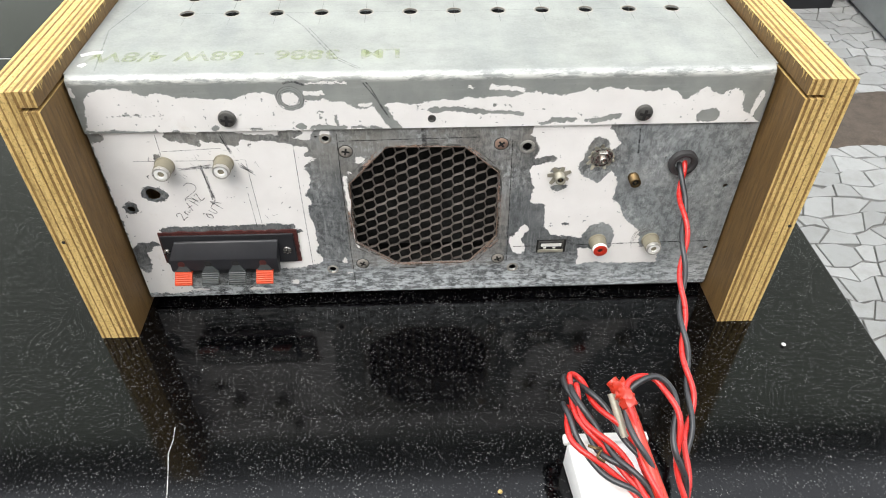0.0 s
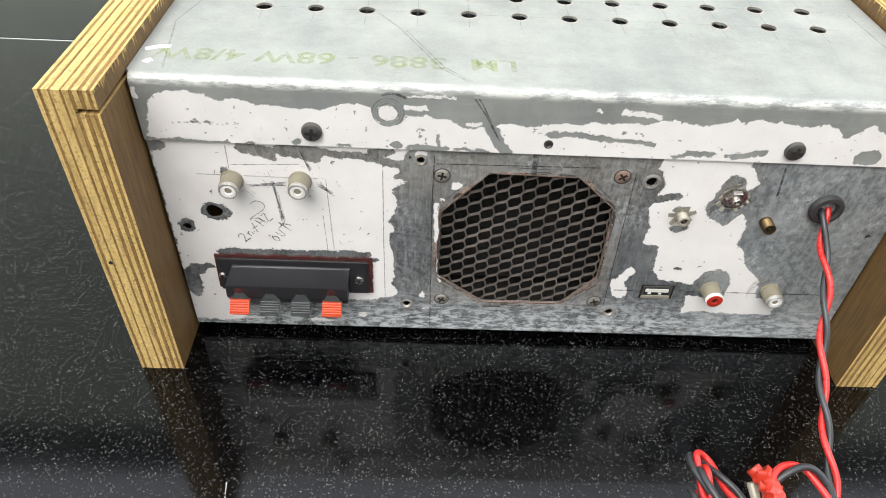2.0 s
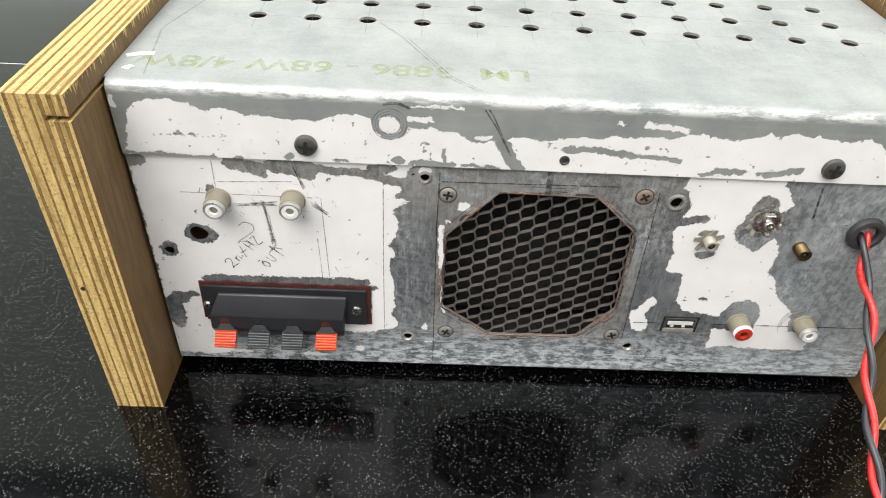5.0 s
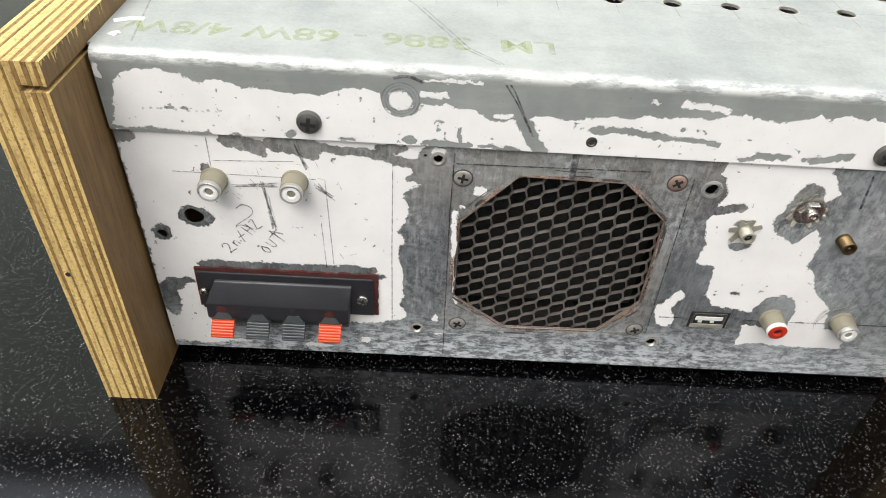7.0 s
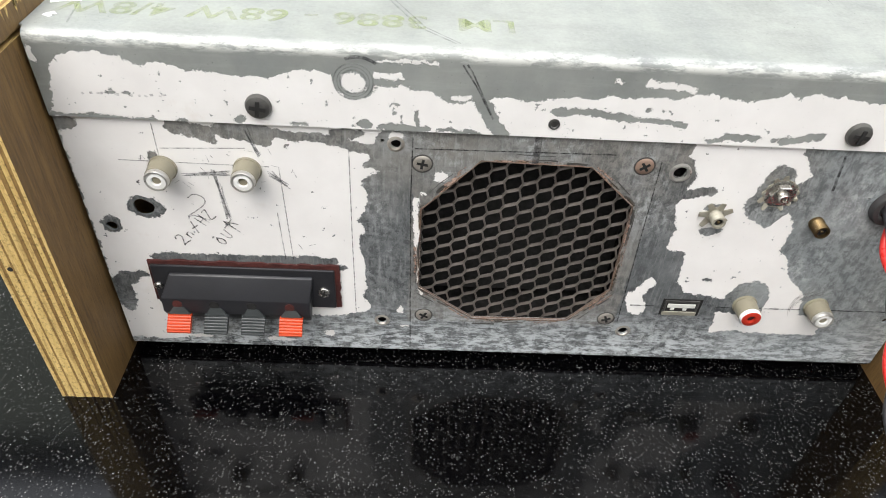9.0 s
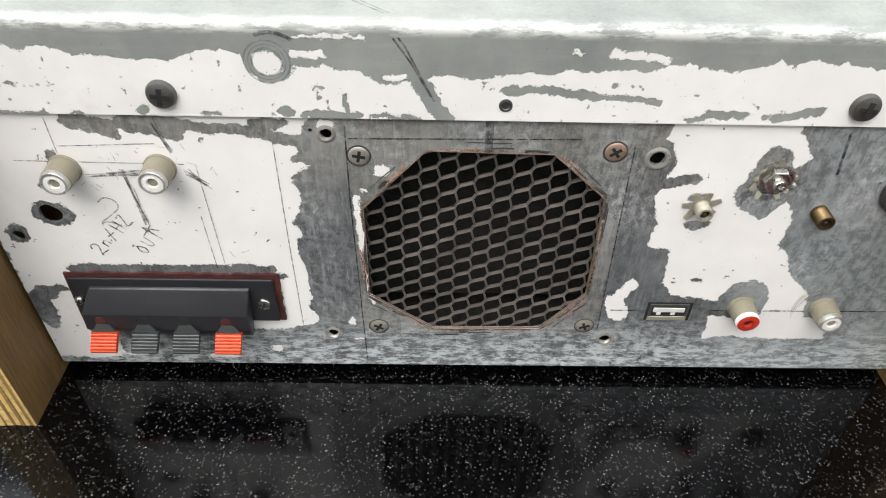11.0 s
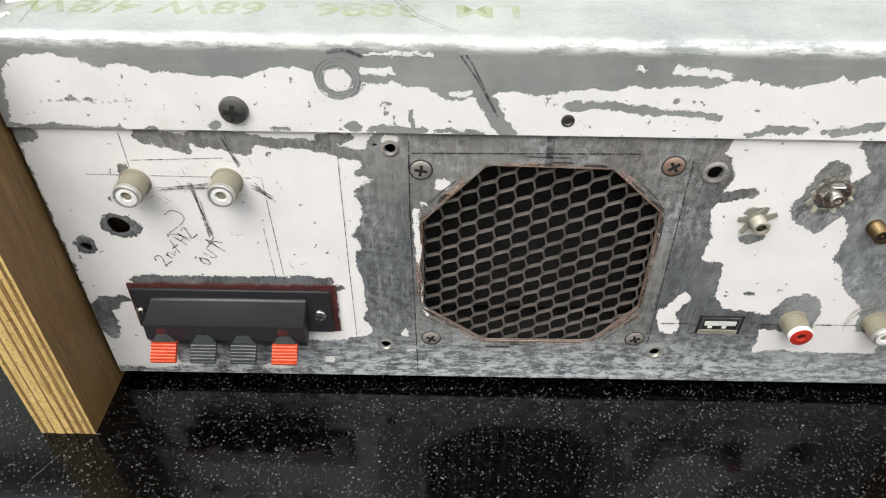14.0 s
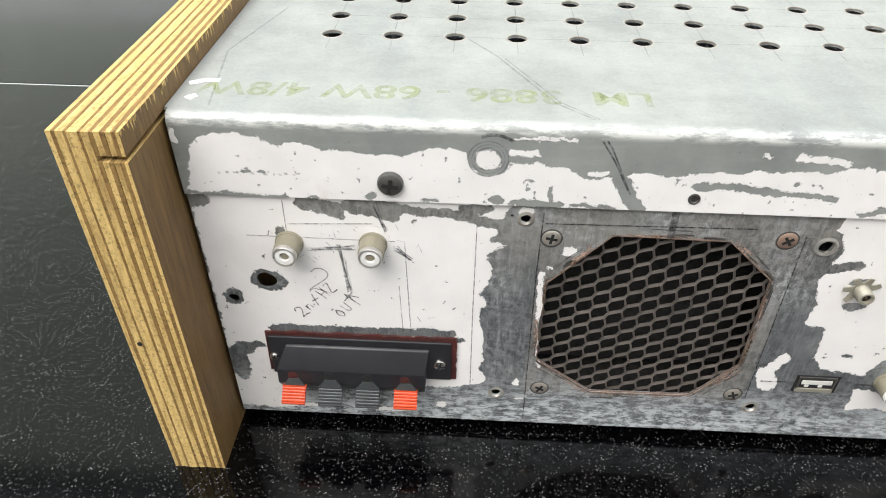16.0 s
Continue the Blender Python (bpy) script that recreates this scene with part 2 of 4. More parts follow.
        zinc = n.mix(n.math("MULTIPLY", n.math("MULTIPLY", gouge, n.math("SUBTRACT", 1.0, side)), 0.3), zinc, (0.05, 0.052, 0.05))
        low = n.math("MULTIPLY", n.ramp(n.math("ADD", up.outputs[2], n.math("MULTIPLY", cloud, 0.012)), 0.046, 0.022), n.ramp(n.noise(150, 9, 0.82, stretch=(0.7, 1, 2.0)), 0.47, 0.545))
        zinc = n.mix(n.math("MULTIPLY", low, 0.85), zinc, (0.66, 0.69, 0.70))
    else:
        zinc = n.mix(n.ramp(cloud, 0.3, 0.7), (0.235, 0.243, 0.228), (0.32, 0.33, 0.308))
        # Handled sheet: soft pale bloom, fine pits and faint rubbed streaks along its length.
        zinc = n.mix(n.math("MULTIPLY", n.ramp(n.noise(45, 6, 0.65), 0.45, 0.65), 0.5), zinc, (0.36, 0.37, 0.34))
        rubbed = n.ramp(n.noise(40, 6, 0.7, stretch=(0.7, 1, 8)), 0.52, 0.70)
        zinc = n.mix(n.math("MULTIPLY", rubbed, 0.25), zinc, (0.42, 0.43, 0.41))
        dull = n.ramp(n.noise(16, 5, 0.6, stretch=(2.2, 0.5, 1)), 0.5, 0.75)
        zinc = n.mix(n.math("MULTIPLY", dull, 0.35), zinc, (0.17, 0.19, 0.20))
        # Highlight painted along the fold: a pale broken band in the colour.
        bend_highlight = n.math("MULTIPLY", n.ramp(n.math("ABSOLUTE", n.math("SUBTRACT", up.outputs[2], 0.1560)), 0.0026, 0.0008), n.ramp(n.noise(150, 7, 0.78, stretch=(0.5, 1, 2)), 0.44, 0.54))
        zinc = n.mix(n.math("MULTIPLY", bend_highlight, 0.8), zinc, (0.62, 0.62, 0.58))
    pits = n.ramp(n.noise(900, 4, 0.7), 0.66, 0.72)
    zinc = n.mix(n.math("MULTIPLY", pits, 0.6), zinc, (0.06, 0.06, 0.06))
    white = n.mix(n.ramp(n.noise(60, 4), 0.35, 0.7), (0.80, 0.775, 0.745), (0.745, 0.72, 0.69))
    white = n.mix(n.math("MULTIPLY", n.ramp(n.noise(35, 5, 0.7), 0.62, 0.78), 0.35), white, (0.55, 0.47, 0.38))
    white = n.mix(n.math("MULTIPLY", n.ramp(n.noise(800, 3, 0.6), 0.70, 0.74), 0.7), white, (0.16, 0.14, 0.12))
    # Dark line along the paint's edge: its shadow and halo put into the colour.
    rim = n.math("MULTIPLY", n.ramp(n.math("ABSOLUTE", far), 0.45, 0.1), n.ramp(grain, 0.4, 0.6))
    zinc = n.mix(n.math("MULTIPLY", rim, 0.75), zinc, (0.12, 0.12, 0.12))
    n.bump(n.math("ADD", n.math("MULTIPLY", coat, 1.0), n.math("MULTIPLY", grain, 0.12)), 0.00018, 0.8)
    metal = n.math("MULTIPLY", n.math("SUBTRACT", 1.0, coat), 0.2)
    return n.finish(n.mix(coat, zinc, white), n.ramp(grain, 0.3, 0.7, 0.38, 0.6), metal)


def plain(name, colour, rough=0.5, metal=0.0, vary=0.25, scale=300, bump=0.00005, **more):
    """One paint, plastic or metal, with slight cloudiness, grime and fine relief."""
    n = Nodes(name)
    dark = tuple(c * (1 - vary) for c in colour)
    tone = n.mix(n.ramp(n.noise(scale * 0.2, 4), 0.3, 0.7), dark, colour)
    tone = n.mix(n.math("MULTIPLY", n.ramp(n.noise(scale, 5, 0.7), 0.55, 0.75), vary), tone, tuple(c * 0.4 for c in colour))
    n.bump(n.noise(scale * 4, 2), bump, 0.6)
    return n.finish(tone, n.ramp(n.noise(scale, 3), 0.3, 0.7, rough * 0.8, min(1, rough * 1.25)), metal, **more)


def sawn_ply(name, light, dark):
    """The sawn edge of one layer of plywood: fibres and open pores."""
    n = Nodes(name)
    fibre = n.noise(90, 6, 0.75, stretch=(8, 1.0, 1.0))
    pores = n.ramp(n.noise(750, 5, 0.75), 0.52, 0.62)
    tone = n.mix(n.ramp(fibre, 0.35, 0.65), dark, light)
    tone = n.mix(n.math("MULTIPLY", pores, 0.7), tone, tuple(c * 0.4 for c in dark))
    tear = n.ramp(n.noise(45, 7, 0.75, stretch=(5, 0.5, 0.5)), 0.52, 0.66)
    tone = n.mix(n.math("MULTIPLY", tear, 0.6), tone, (0.22, 0.125, 0.035))
    n.bump(n.noise(600, 5, 0.75), 0.0006, 0.9)
    return n.finish(tone, 0.75)


def veneer():
    n = Nodes("veneer")
    grain = n.noise(55, 6, 0.65, stretch=(1, 9, 0.7))
    pores = n.ramp(n.noise(240, 3, 0.6, stretch=(1, 7, 0.45)), 0.56, 0.66)
    tone = n.mix(n.ramp(grain, 0.3, 0.7), (0.085, 0.046, 0.013), (0.175, 0.10, 0.03))
    tone = n.mix(n.math("MULTIPLY", pores, 0.6), tone, (0.055, 0.03, 0.012))
    n.bump(n.noise(300, 4, 0.6, stretch=(1, 7, 0.5)), 0.0002, 0.6)
    return n.finish(tone, 0.6)


def granite():
    """Polished black granite with grey and white crystals."""
    n = Nodes("granite")
    tone = n.mix(n.ramp(n.noise(160, 4), 0.35, 0.7), (0.0004, 0.0004, 0.0006), (0.0010, 0.0010, 0.0013))
    warp = n.vec("ADD", n.place, n.scaled(n.noise(900, 2, colour=True), 0.0003))
    patchy = n.ramp(n.noise(75, 6, 0.8), 0.40, 0.60, 0.12, 1.0)
    for scale, share, size, light in ((640, 0.62, 0.6, 0.009), (880, 0.79, 0.55, 0.045), (1100, 0.88, 0.5, 0.13), (1500, 0.945, 0.5, 0.36)):
        cell = n.add("ShaderNodeTexVoronoi", warp)
        cell.inputs["Scale"].default_value = scale
        chance = n.add("ShaderNodeSeparateColor", cell.outputs["Color"])
        here = n.math("MULTIPLY", n.ramp(chance.outputs[0], share, share + 0.02), n.ramp(cell.outputs["Distance"], size, size * 0.5))
        here = n.math("MULTIPLY", n.math("MULTIPLY", here, patchy), n.ramp(chance.outputs[1], 0.0, 1.0, 0.15, 1.0))
        tone = n.mix(here, tone, (light, light * 0.99, light * 0.95))
    smear = n.noise(14, 5, 0.65)
    n.bump(n.noise(45, 3), 0.00003, 0.25)
    return n.finish(tone, n.ramp(smear, 0.3, 0.75, 0.075, 0.12), 0.0, IOR=1.38)


def paving():
    n = Nodes("paving_stone")
    info = n.add("ShaderNodeObjectInfo").outputs["Random"]
    isle = n.add("ShaderNodeNewGeometry").outputs["Random Per Island"]
    tone = n.mix(n.math("FRACT", n.math("ADD", info, isle)), (0.20, 0.203, 0.197), (0.28, 0.283, 0.275))
    tone = n.mix(n.math("MULTIPLY", n.ramp(n.noise(18, 6, 0.7), 0.45, 0.75), 0.5), tone, (0.15, 0.142, 0.13))
    n.bump(n.noise(120, 5, 0.7), 0.001, 0.5)
    return n.finish(tone, 0.8)


def earth(name, low, high, scale=9.0):
    n = Nodes(name)
    tone = n.mix(n.ramp(n.noise(scale, 6, 0.7), 0.3, 0.7), low, high)
    n.bump(n.noise(scale * 8, 5, 0.7), 0.004, 0.6)
    return n.finish(tone, 0.9)


def stain(name, colour, cover, scale=500):
    """Pencil, ink or faded paint that hardly covers: worn through in places."""
    n = Nodes(name)
    worn = n.ramp(n.noise(scale, 4, 0.65), 0.35, 0.65, 0.1, cover)
    return n.finish(colour, 0.6, Alpha=worn)


M_PANEL = galvanised("panel_sheet")
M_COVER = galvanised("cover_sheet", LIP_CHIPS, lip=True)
M_PLY_LIGHT = sawn_ply("ply_light", (0.72, 0.52, 0.205), (0.53, 0.35, 0.11))
M_PLY_DARK = sawn_ply("ply_dark", (0.33, 0.195, 0.058), (0.16, 0.085, 0.022))
M_VENEER = veneer()
M_GRANITE = granite()
M_GROUT = plain("grout", (0.45, 0.45, 0.43), 0.85)
M_BLACK = plain("black_plastic", (0.018, 0.018, 0.021), 0.38, 0, 0.3)
M_GREY_TAB = plain("grey_plastic", (0.045, 0.05, 0.05), 0.45)
M_RED_TAB = plain("red_plastic", (0.56, 0.062, 0.016), 0.42, 0, 0.12)
M_GASKET = plain("red_backing", (0.085, 0.02, 0.016), 0.6, 0, 0.6, 700)
M_CREAM = plain("cream_plastic", (0.25, 0.225, 0.16), 0.42, 0, 0.2)
M_WHITE = plain("white_plastic", (0.80, 0.79, 0.76), 0.4, 0, 0.1)
M_SIGNAL_RED = plain("signal_red", (0.44, 0.03, 0.014), 0.35, 0, 0.15)
M_NICKEL = plain("nickel", (0.66, 0.63, 0.58), 0.26, 1.0, 0.3, 600)
M_COPPERY = plain("coppery_steel", (0.46, 0.32, 0.245), 0.4, 0.6, 0.3, 600)
M_BRIGHT = plain("bright_tin", (0.55, 0.53, 0.49), 0.33, 0.75, 0.15, 600)
M_PALE_TIN = plain("pale_tin", (0.78, 0.77, 0.72), 0.35, 0.2, 0.15, 600)
M_DULL = plain("dull_plating", (0.40, 0.375, 0.30), 0.5, 0.35, 0.35, 500)
M_BRASS = plain("brass", (0.19, 0.13, 0.062), 0.42, 0.9, 0.5, 600)
M_STEEL = plain("worn_steel", (0.52, 0.48, 0.42), 0.4, 0.6, 0.5, 700)
M_DARK_STEEL = plain("blackened_steel", (0.15, 0.145, 0.135), 0.42, 0.7, 0.4, 500)
M_MESH = plain("mesh_steel", (0.185, 0.16, 0.145), 0.42, 0.5, 0.5, 300)
M_BURR = plain("rusty_burr", (0.17, 0.11, 0.08), 0.7, 0.1, 0.5, 700)
# Near-black that puts the shade of insides and holes into the colour.
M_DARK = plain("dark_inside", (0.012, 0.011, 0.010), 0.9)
M_RUBBER = plain("rubber", (0.035, 0.033, 0.033), 0.55)
M_RED_WIRE = plain("red_wire", (0.54, 0.022, 0.017), 0.3, 0, 0.12)
M_BLACK_WIRE = plain("black_wire", (0.03, 0.031, 0.033), 0.33)
M_SLEEVE = plain("red_sleeve", (0.46, 0.03, 0.012), 0.3, 0, 0.2)
M_PENCIL = stain("pencil", (0.06, 0.06, 0.065), 0.85)
M_INK = stain("ink", (0.012, 0.012, 0.014), 1.0)
M_OLIVE = stain("faded_olive", (0.30, 0.36, 0.10), 0.42, 170)
M_RUST_LINE = stain("rust_line", (0.14, 0.085, 0.045), 0.7, 400)
M_SMUDGE = stain("graphite_smudge", (0.17, 0.175, 0.185), 0.6, 350)
M_FAINT = stain("faint_pencil", (0.20, 0.21, 0.21), 0.45, 300)
M_PINK_RUST = stain("pinkish_primer", (0.46, 0.31, 0.24), 0.85, 500)
M_CHALK = stain("chalk", (0.62, 0.62, 0.58), 0.9)
M_PAVING = paving()
M_GROUND = earth("ground_mortar", (0.11, 0.108, 0.10), (0.16, 0.156, 0.148))
M_SOIL = earth("brown_soil", (0.045, 0.034, 0.025), (0.085, 0.066, 0.05), 30)
M_CONCRETE = earth("concrete", (0.24, 0.25, 0.235), (0.34, 0.35, 0.325), 3)
M_DARK_BEAM = earth("dark_beam", (0.02, 0.02, 0.02), (0.04, 0.04, 0.04), 5)
M_PALE_WALL = earth("pale_green_plaster", (0.44, 0.475, 0.40), (0.56, 0.595, 0.51), 3)
M_WHITEWASH = earth("whitewash", (0.62, 0.63, 0.61), (0.74, 0.75, 0.73), 2)
M_PLASTER = earth("plaster", (0.30, 0.29, 0.27), (0.40, 0.385, 0.36), 2)
M_GREY_PAINT = plain("grey_paint", (0.19, 0.20, 0.195), 0.5, 0, 0.12, 30)
M_BLACK_BOX = plain("black_paint", (0.012, 0.012, 0.014), 0.4, 0, 0.3, 30)


# ---- mesh helpers ----
MM = 0.001


def part(name, bm, material, parent=None, label="", smooth=False):
    """Links a bmesh as one mesh object, under a thing or a part where one is given."""
    bmesh.ops.recalc_face_normals(bm, faces=bm.faces)
    mesh = bpy.data.meshes.new(name)
    bm.to_mesh(mesh)
    bm.free()
    mesh.materials.append(material)
    if smooth:
        mesh.polygons.foreach_set("use_smooth", [True] * len(mesh.polygons))
        mesh.set_sharp_from_angle(angle=radians(38))
    ob = new(name, mesh)
    ob.parent = parent
    if label:
        ob["label"] = label
    return ob


def thing(name, x=0.0, y=0.0, z=0.0):
    ob = new(name)
    ob.location = (x, y, z)
    bpy.context.view_layer.update()
    return ob


def box(bm, x0, x1, y0, y1, z0, z1, bevel=0.0):
    """A box in mm."""
    m = Matrix.LocRotScale(((x0 + x1) * MM / 2, (y0 + y1) * MM / 2, (z0 + z1) * MM / 2), None, ((x1 - x0) * MM, (y1 - y0) * MM, (z1 - z0) * MM))
    made = bmesh.ops.create_cube(bm, size=1, matrix=m)["verts"]
    if bevel:
        edges = list({e for v in made for e in v.link_edges})
        bmesh.ops.bevel(bm, geom=edges, offset=bevel * MM, segments=2, affect="EDGES", profile=0.5)
    return bm


def lathe(bm, profile, x, z, y=0.0, steps=28, turn=None):
    """Revolves (radius, depth) pairs, in mm, round an axis along y through x, z."""
    rings = []
    for r, d in profile:
        ring = []
        for k in range(steps):
            a = 2 * math.pi * k / steps
            v = Vector((r * MM * math.cos(a), d * MM, r * MM * math.sin(a)))
            if turn:
                v = turn @ v
            ring.append(bm.verts.new(v + Vector((x, y, z)) * MM))
        rings.append(ring)
    for a, b in zip(rings, rings[1:]):
        for k in range(steps):
            bm.faces.new((a[k], a[(k + 1) % steps], b[(k + 1) % steps], b[k]))
    for ring in (rings[0], rings[-1]):
        bm.faces.new(ring)
    return bm


def loop(bm, points):
    """A closed wire through (x, y, z) in mm; its edges."""
    vs = [bm.verts.new(Vector(p) * MM) for p in points]
    return [bm.edges.new((a, b)) for a, b in zip(vs, vs[1:] + vs[:1])]


def ring_points(x, z, r, y=0.0, steps=20, flat=False, wobble=0.0):
    out = []
    for k in range(steps):
        a = 2 * math.pi * k / steps
        q = r * (1 + wobble * math.sin(3 * a + x) + wobble * 0.6 * math.sin(5 * a))
        out.append((x + q * math.cos(a), y + q * math.sin(a), z) if flat else (x + q * math.cos(a), y, z + q * math.sin(a)))
    return out


def tube(bm, points, radius, steps=10):
    """A round tube along points in metres."""
    rings, up = [], Vector((0.3, 0.2, 1)).normalized()
    for n, p in enumerate(points):
        way = (points[min(n + 1, len(points) - 1)] - points[max(n - 1, 0)]).normalized()
        side = way.cross(up).normalized()
        up = side.cross(way).normalized()
        rings.append([bm.verts.new(p + radius * (math.cos(a) * side + math.sin(a) * up)) for a in (2 * math.pi * k / steps for k in range(steps))])
    for a, b in zip(rings, rings[1:]):
        for k in range(steps):
            bm.faces.new((a[k], a[(k + 1) % steps], b[(k + 1) % steps], b[k]))
    bm.faces.new(rings[0]), bm.faces.new(rings[-1])
    return bm


def smooth_line(points, steps=14):
    """A Catmull-Rom line through points in mm; metres out."""
    p = [Vector(q) * MM for q in points]
    p = [2 * p[0] - p[1], *p, 2 * p[-1] - p[-2]]
    out = []
    for a, b, c, d in zip(p, p[1:], p[2:], p[3:]):
        for k in range(steps):
            t = k / steps
            out.append(0.5 * (2 * b + (c - a) * t + (2 * a - 5 * b + 4 * c - d) * t * t + (3 * b - a - 3 * c + d) * t**3))
    return out + [p[-2]]


def stroke(bm, points, width, y=0.0, flat=False):
    """A thin drawn line along (x, z) points in mm, as a narrow ribbon on the sheet."""
    line = [Vector((q[0], q[1])) for q in points]
    pairs = []
    for n, p in enumerate(line):
        way = (line[min(n + 1, len(line) - 1)] - line[max(n - 1, 0)]).normalized()
        side = Vector((-way.y, way.x)) * width / 2
        pairs.append([bm.verts.new(Vector((q.x, q.y, y) if flat else (q.x, y, q.y)) * MM) for q in (p + side, p - side)])
    for a, b in zip(pairs, pairs[1:]):
        bm.faces.new((a[0], b[0], b[1], a[1]))
    return bm


def lettering(name, text, size, m, material, parent):
    """Letters as a flat mesh. m places them in metres."""
    curve = bpy.data.curves.new(name, "FONT")
    curve.body, curve.size, curve.resolution_u, curve.offset = text, size, 4, size * 0.018
    draft = new(name, curve)
    mesh = bpy.data.meshes.new_from_object(draft.evaluated_get(bpy.context.evaluated_depsgraph_get()))
    bpy.data.objects.remove(draft)
    mesh.transform(m)
    mesh.materials.clear()
    mesh.materials.append(material)
    ob = new(name, mesh)
    ob.parent = parent
    return ob


# ---- the setting: counter, ground, unseen walls added round the yard ----
def slab(name, label, category, material, *sizes, bevel=0.0):
    ob = part(name, box(bmesh.new(), *sizes, bevel=bevel), material)
    return tagged(ob, label, category, kind="structure")


EDGE_X, SEAM_Y, FLOOR_Z = 270, 341, -800
slab("counter_front", "polished black granite counter slab with grey crystals", "counter", M_GRANITE, -1600, EDGE_X, -700, SEAM_Y - 0.8, -20, 0, bevel=1.2)
slab("counter_back", "second polished black granite slab behind a joint", "counter", M_GRANITE, -1600, EDGE_X, SEAM_Y + 0.8, 1000, -20, 0, bevel=1.2)
slab("trim", "pale grout line between the two granite slabs", "grout", M_GROUT, -1600, EDGE_X - 1, SEAM_Y - 0.8, SEAM_Y + 0.8, -18, -0.4)
slab("counter_base", "concrete base under the granite counter", "base", M_CONCRETE, -1580, EDGE_X - 25, -680, 980, FLOOR_Z, -20)
ground = part("ground", box(bmesh.new(), -60000, 60000, -60000, 60000, FLOOR_Z - 200, FLOOR_Z - 8), M_GROUND)
tagged(ground, "grey mortar ground between paving stones", "ground", kind="structure")
# Unseen wall in three tones, added to shape what the granite reflects.
slab("reflected_wall", "unseen tall greenish grey wall added for the granite's reflection", "wall", M_PALE_WALL, -9000, 9000, 5000, 5300, 1700, 7950)
slab("reflected_wall_foot", "unseen white wall foot added to brighten the low reflection", "wall", M_WHITEWASH, -9000, 9000, 4990, 5310, FLOOR_Z - 8, 1700)
slab("eaves", "unseen dark board added for the dark band in the reflection", "eaves", M_DARK_BEAM, -9000, 9000, 4900, 5400, 7950, 8850)
# Unseen wall, added behind the camera to cut the light on the rear panel.
slab("sky_blocking_wall", "unseen plastered wall added behind the camera to block sky light", "wall", M_PLASTER, -6000, 6000, -2700, -2500, FLOOR_Z - 8, 2000)

# ---- the amplifier ----
LEFT, RIGHT, SEAM, TOP, DEPTH = -173.5, 179.6, 127.0, 158.5, 262.0
FRONT, BOARD_TOP = -27.6, 165.6
PLIES = [1.2, 1.4, 1.7, 1.6, 2.0, 1.4, 2.2, 0.9, 3.4, 0.9, 2.6, 1.3, 1.5]
case = thing("amplifier_case")
tagged(case, "home-made amplifier case of worn sheet metal between plywood sides", "amplifier")


def side_board(inner, outwards):
    """One plywood side, ply by ply, with a groove for the cover sawn along its inner face."""
    board = new("side_board")
    board.parent = case
    board["label"] = "plywood side board with bare sawn edges and brown veneer"
    rng = random.Random(5 if outwards < 0 else 6)
    for k, ply_thick in enumerate(PLIES):
        a = inner + outwards * sum(PLIES[:k])
        b = a + outwards * ply_thick
        x0, x1 = min(a, b), max(a, b)
        out, high = rng.uniform(-0.15, 0.15), rng.uniform(-0.12, 0.12)
        bm = bmesh.new()
        if k < 6:
            box(bm, x0, x1, FRONT + out, DEPTH, 0, 155.3, bevel=0.12)
            box(bm, x0, x1, FRONT + out + 0.1, DEPTH, 157.4, BOARD_TOP + high, bevel=0.12)
        else:
            box(bm, x0, x1, FRONT + out, DEPTH, 0, BOARD_TOP + high, bevel=0.12)
        ply = part("ply", bm, M_PLY_LIGHT if k % 2 == 0 else M_PLY_DARK, board)
        if k in (0, len(PLIES) - 1):
            ply.data.materials.append(M_VENEER)
            for f in ply.data.polygons:
                if f.normal.x * outwards * (1 if k else -1) > 0.9:
                    f.material_index = 1
    # Torn fibres along the sawn arris.
    bm = bmesh.new()
    for _ in range(150):
        y, w, h = rng.uniform(FRONT, DEPTH), rng.uniform(0.5, 1.6), rng.uniform(0.8, 4.5)
        x = inner - outwards * 0.08
        vs = [bm.verts.new(Vector(p) * MM) for p in ((x, y, BOARD_TOP - 0.05), (x, y + w, BOARD_TOP - 0.05), (x, y + w * 0.6 + rng.uniform(-0.5, 0.5), BOARD_TOP - h))]
        bm.faces.new(vs)
    part("torn_fibre", bm, M_PLY_LIGHT, board, "pale torn wood fibres along the edge")
    return board


side_board(LEFT, -1)
side_board(RIGHT, 1)
# Near-black discs that stand for the shade inside the nail holes.
for x, board in zip((-191, 199.2), [o for o in case.children if o.name.startswith("side_board")]):
    part("nail_hole", lathe(bmesh.new(), [(1.0, 0.6), (1.0, -0.05), (0.8, -0.08)], x, 76.9, FRONT - 0.12, steps=12), M_DARK, board, "small dark nail hole")

# Rear panel: fan opening and drilled holes go through it.
OPENING = [(-19.3, 114.6), (22, 113.9), (41.4, 96.2), (42.2, 50.1), (26.6, 30.4), (-16.3, 29.9), (-40.8, 48.2), (-40.8, 90.7)]
HOLES = [(-149.2, 86.4, 4.0), (-164, 76.3, 2.2), (-51.1, 120.4, 1.9), (-56, 121.6, 0.8), (55.7, 113.2, 2.6), (-56.6, 26.3, 2.1), (53.9, 24.6, 2.2), (171, 84.2, 1.5), (171.6, 37.1, 1.5), (132.5, 104.5, 0.7)]


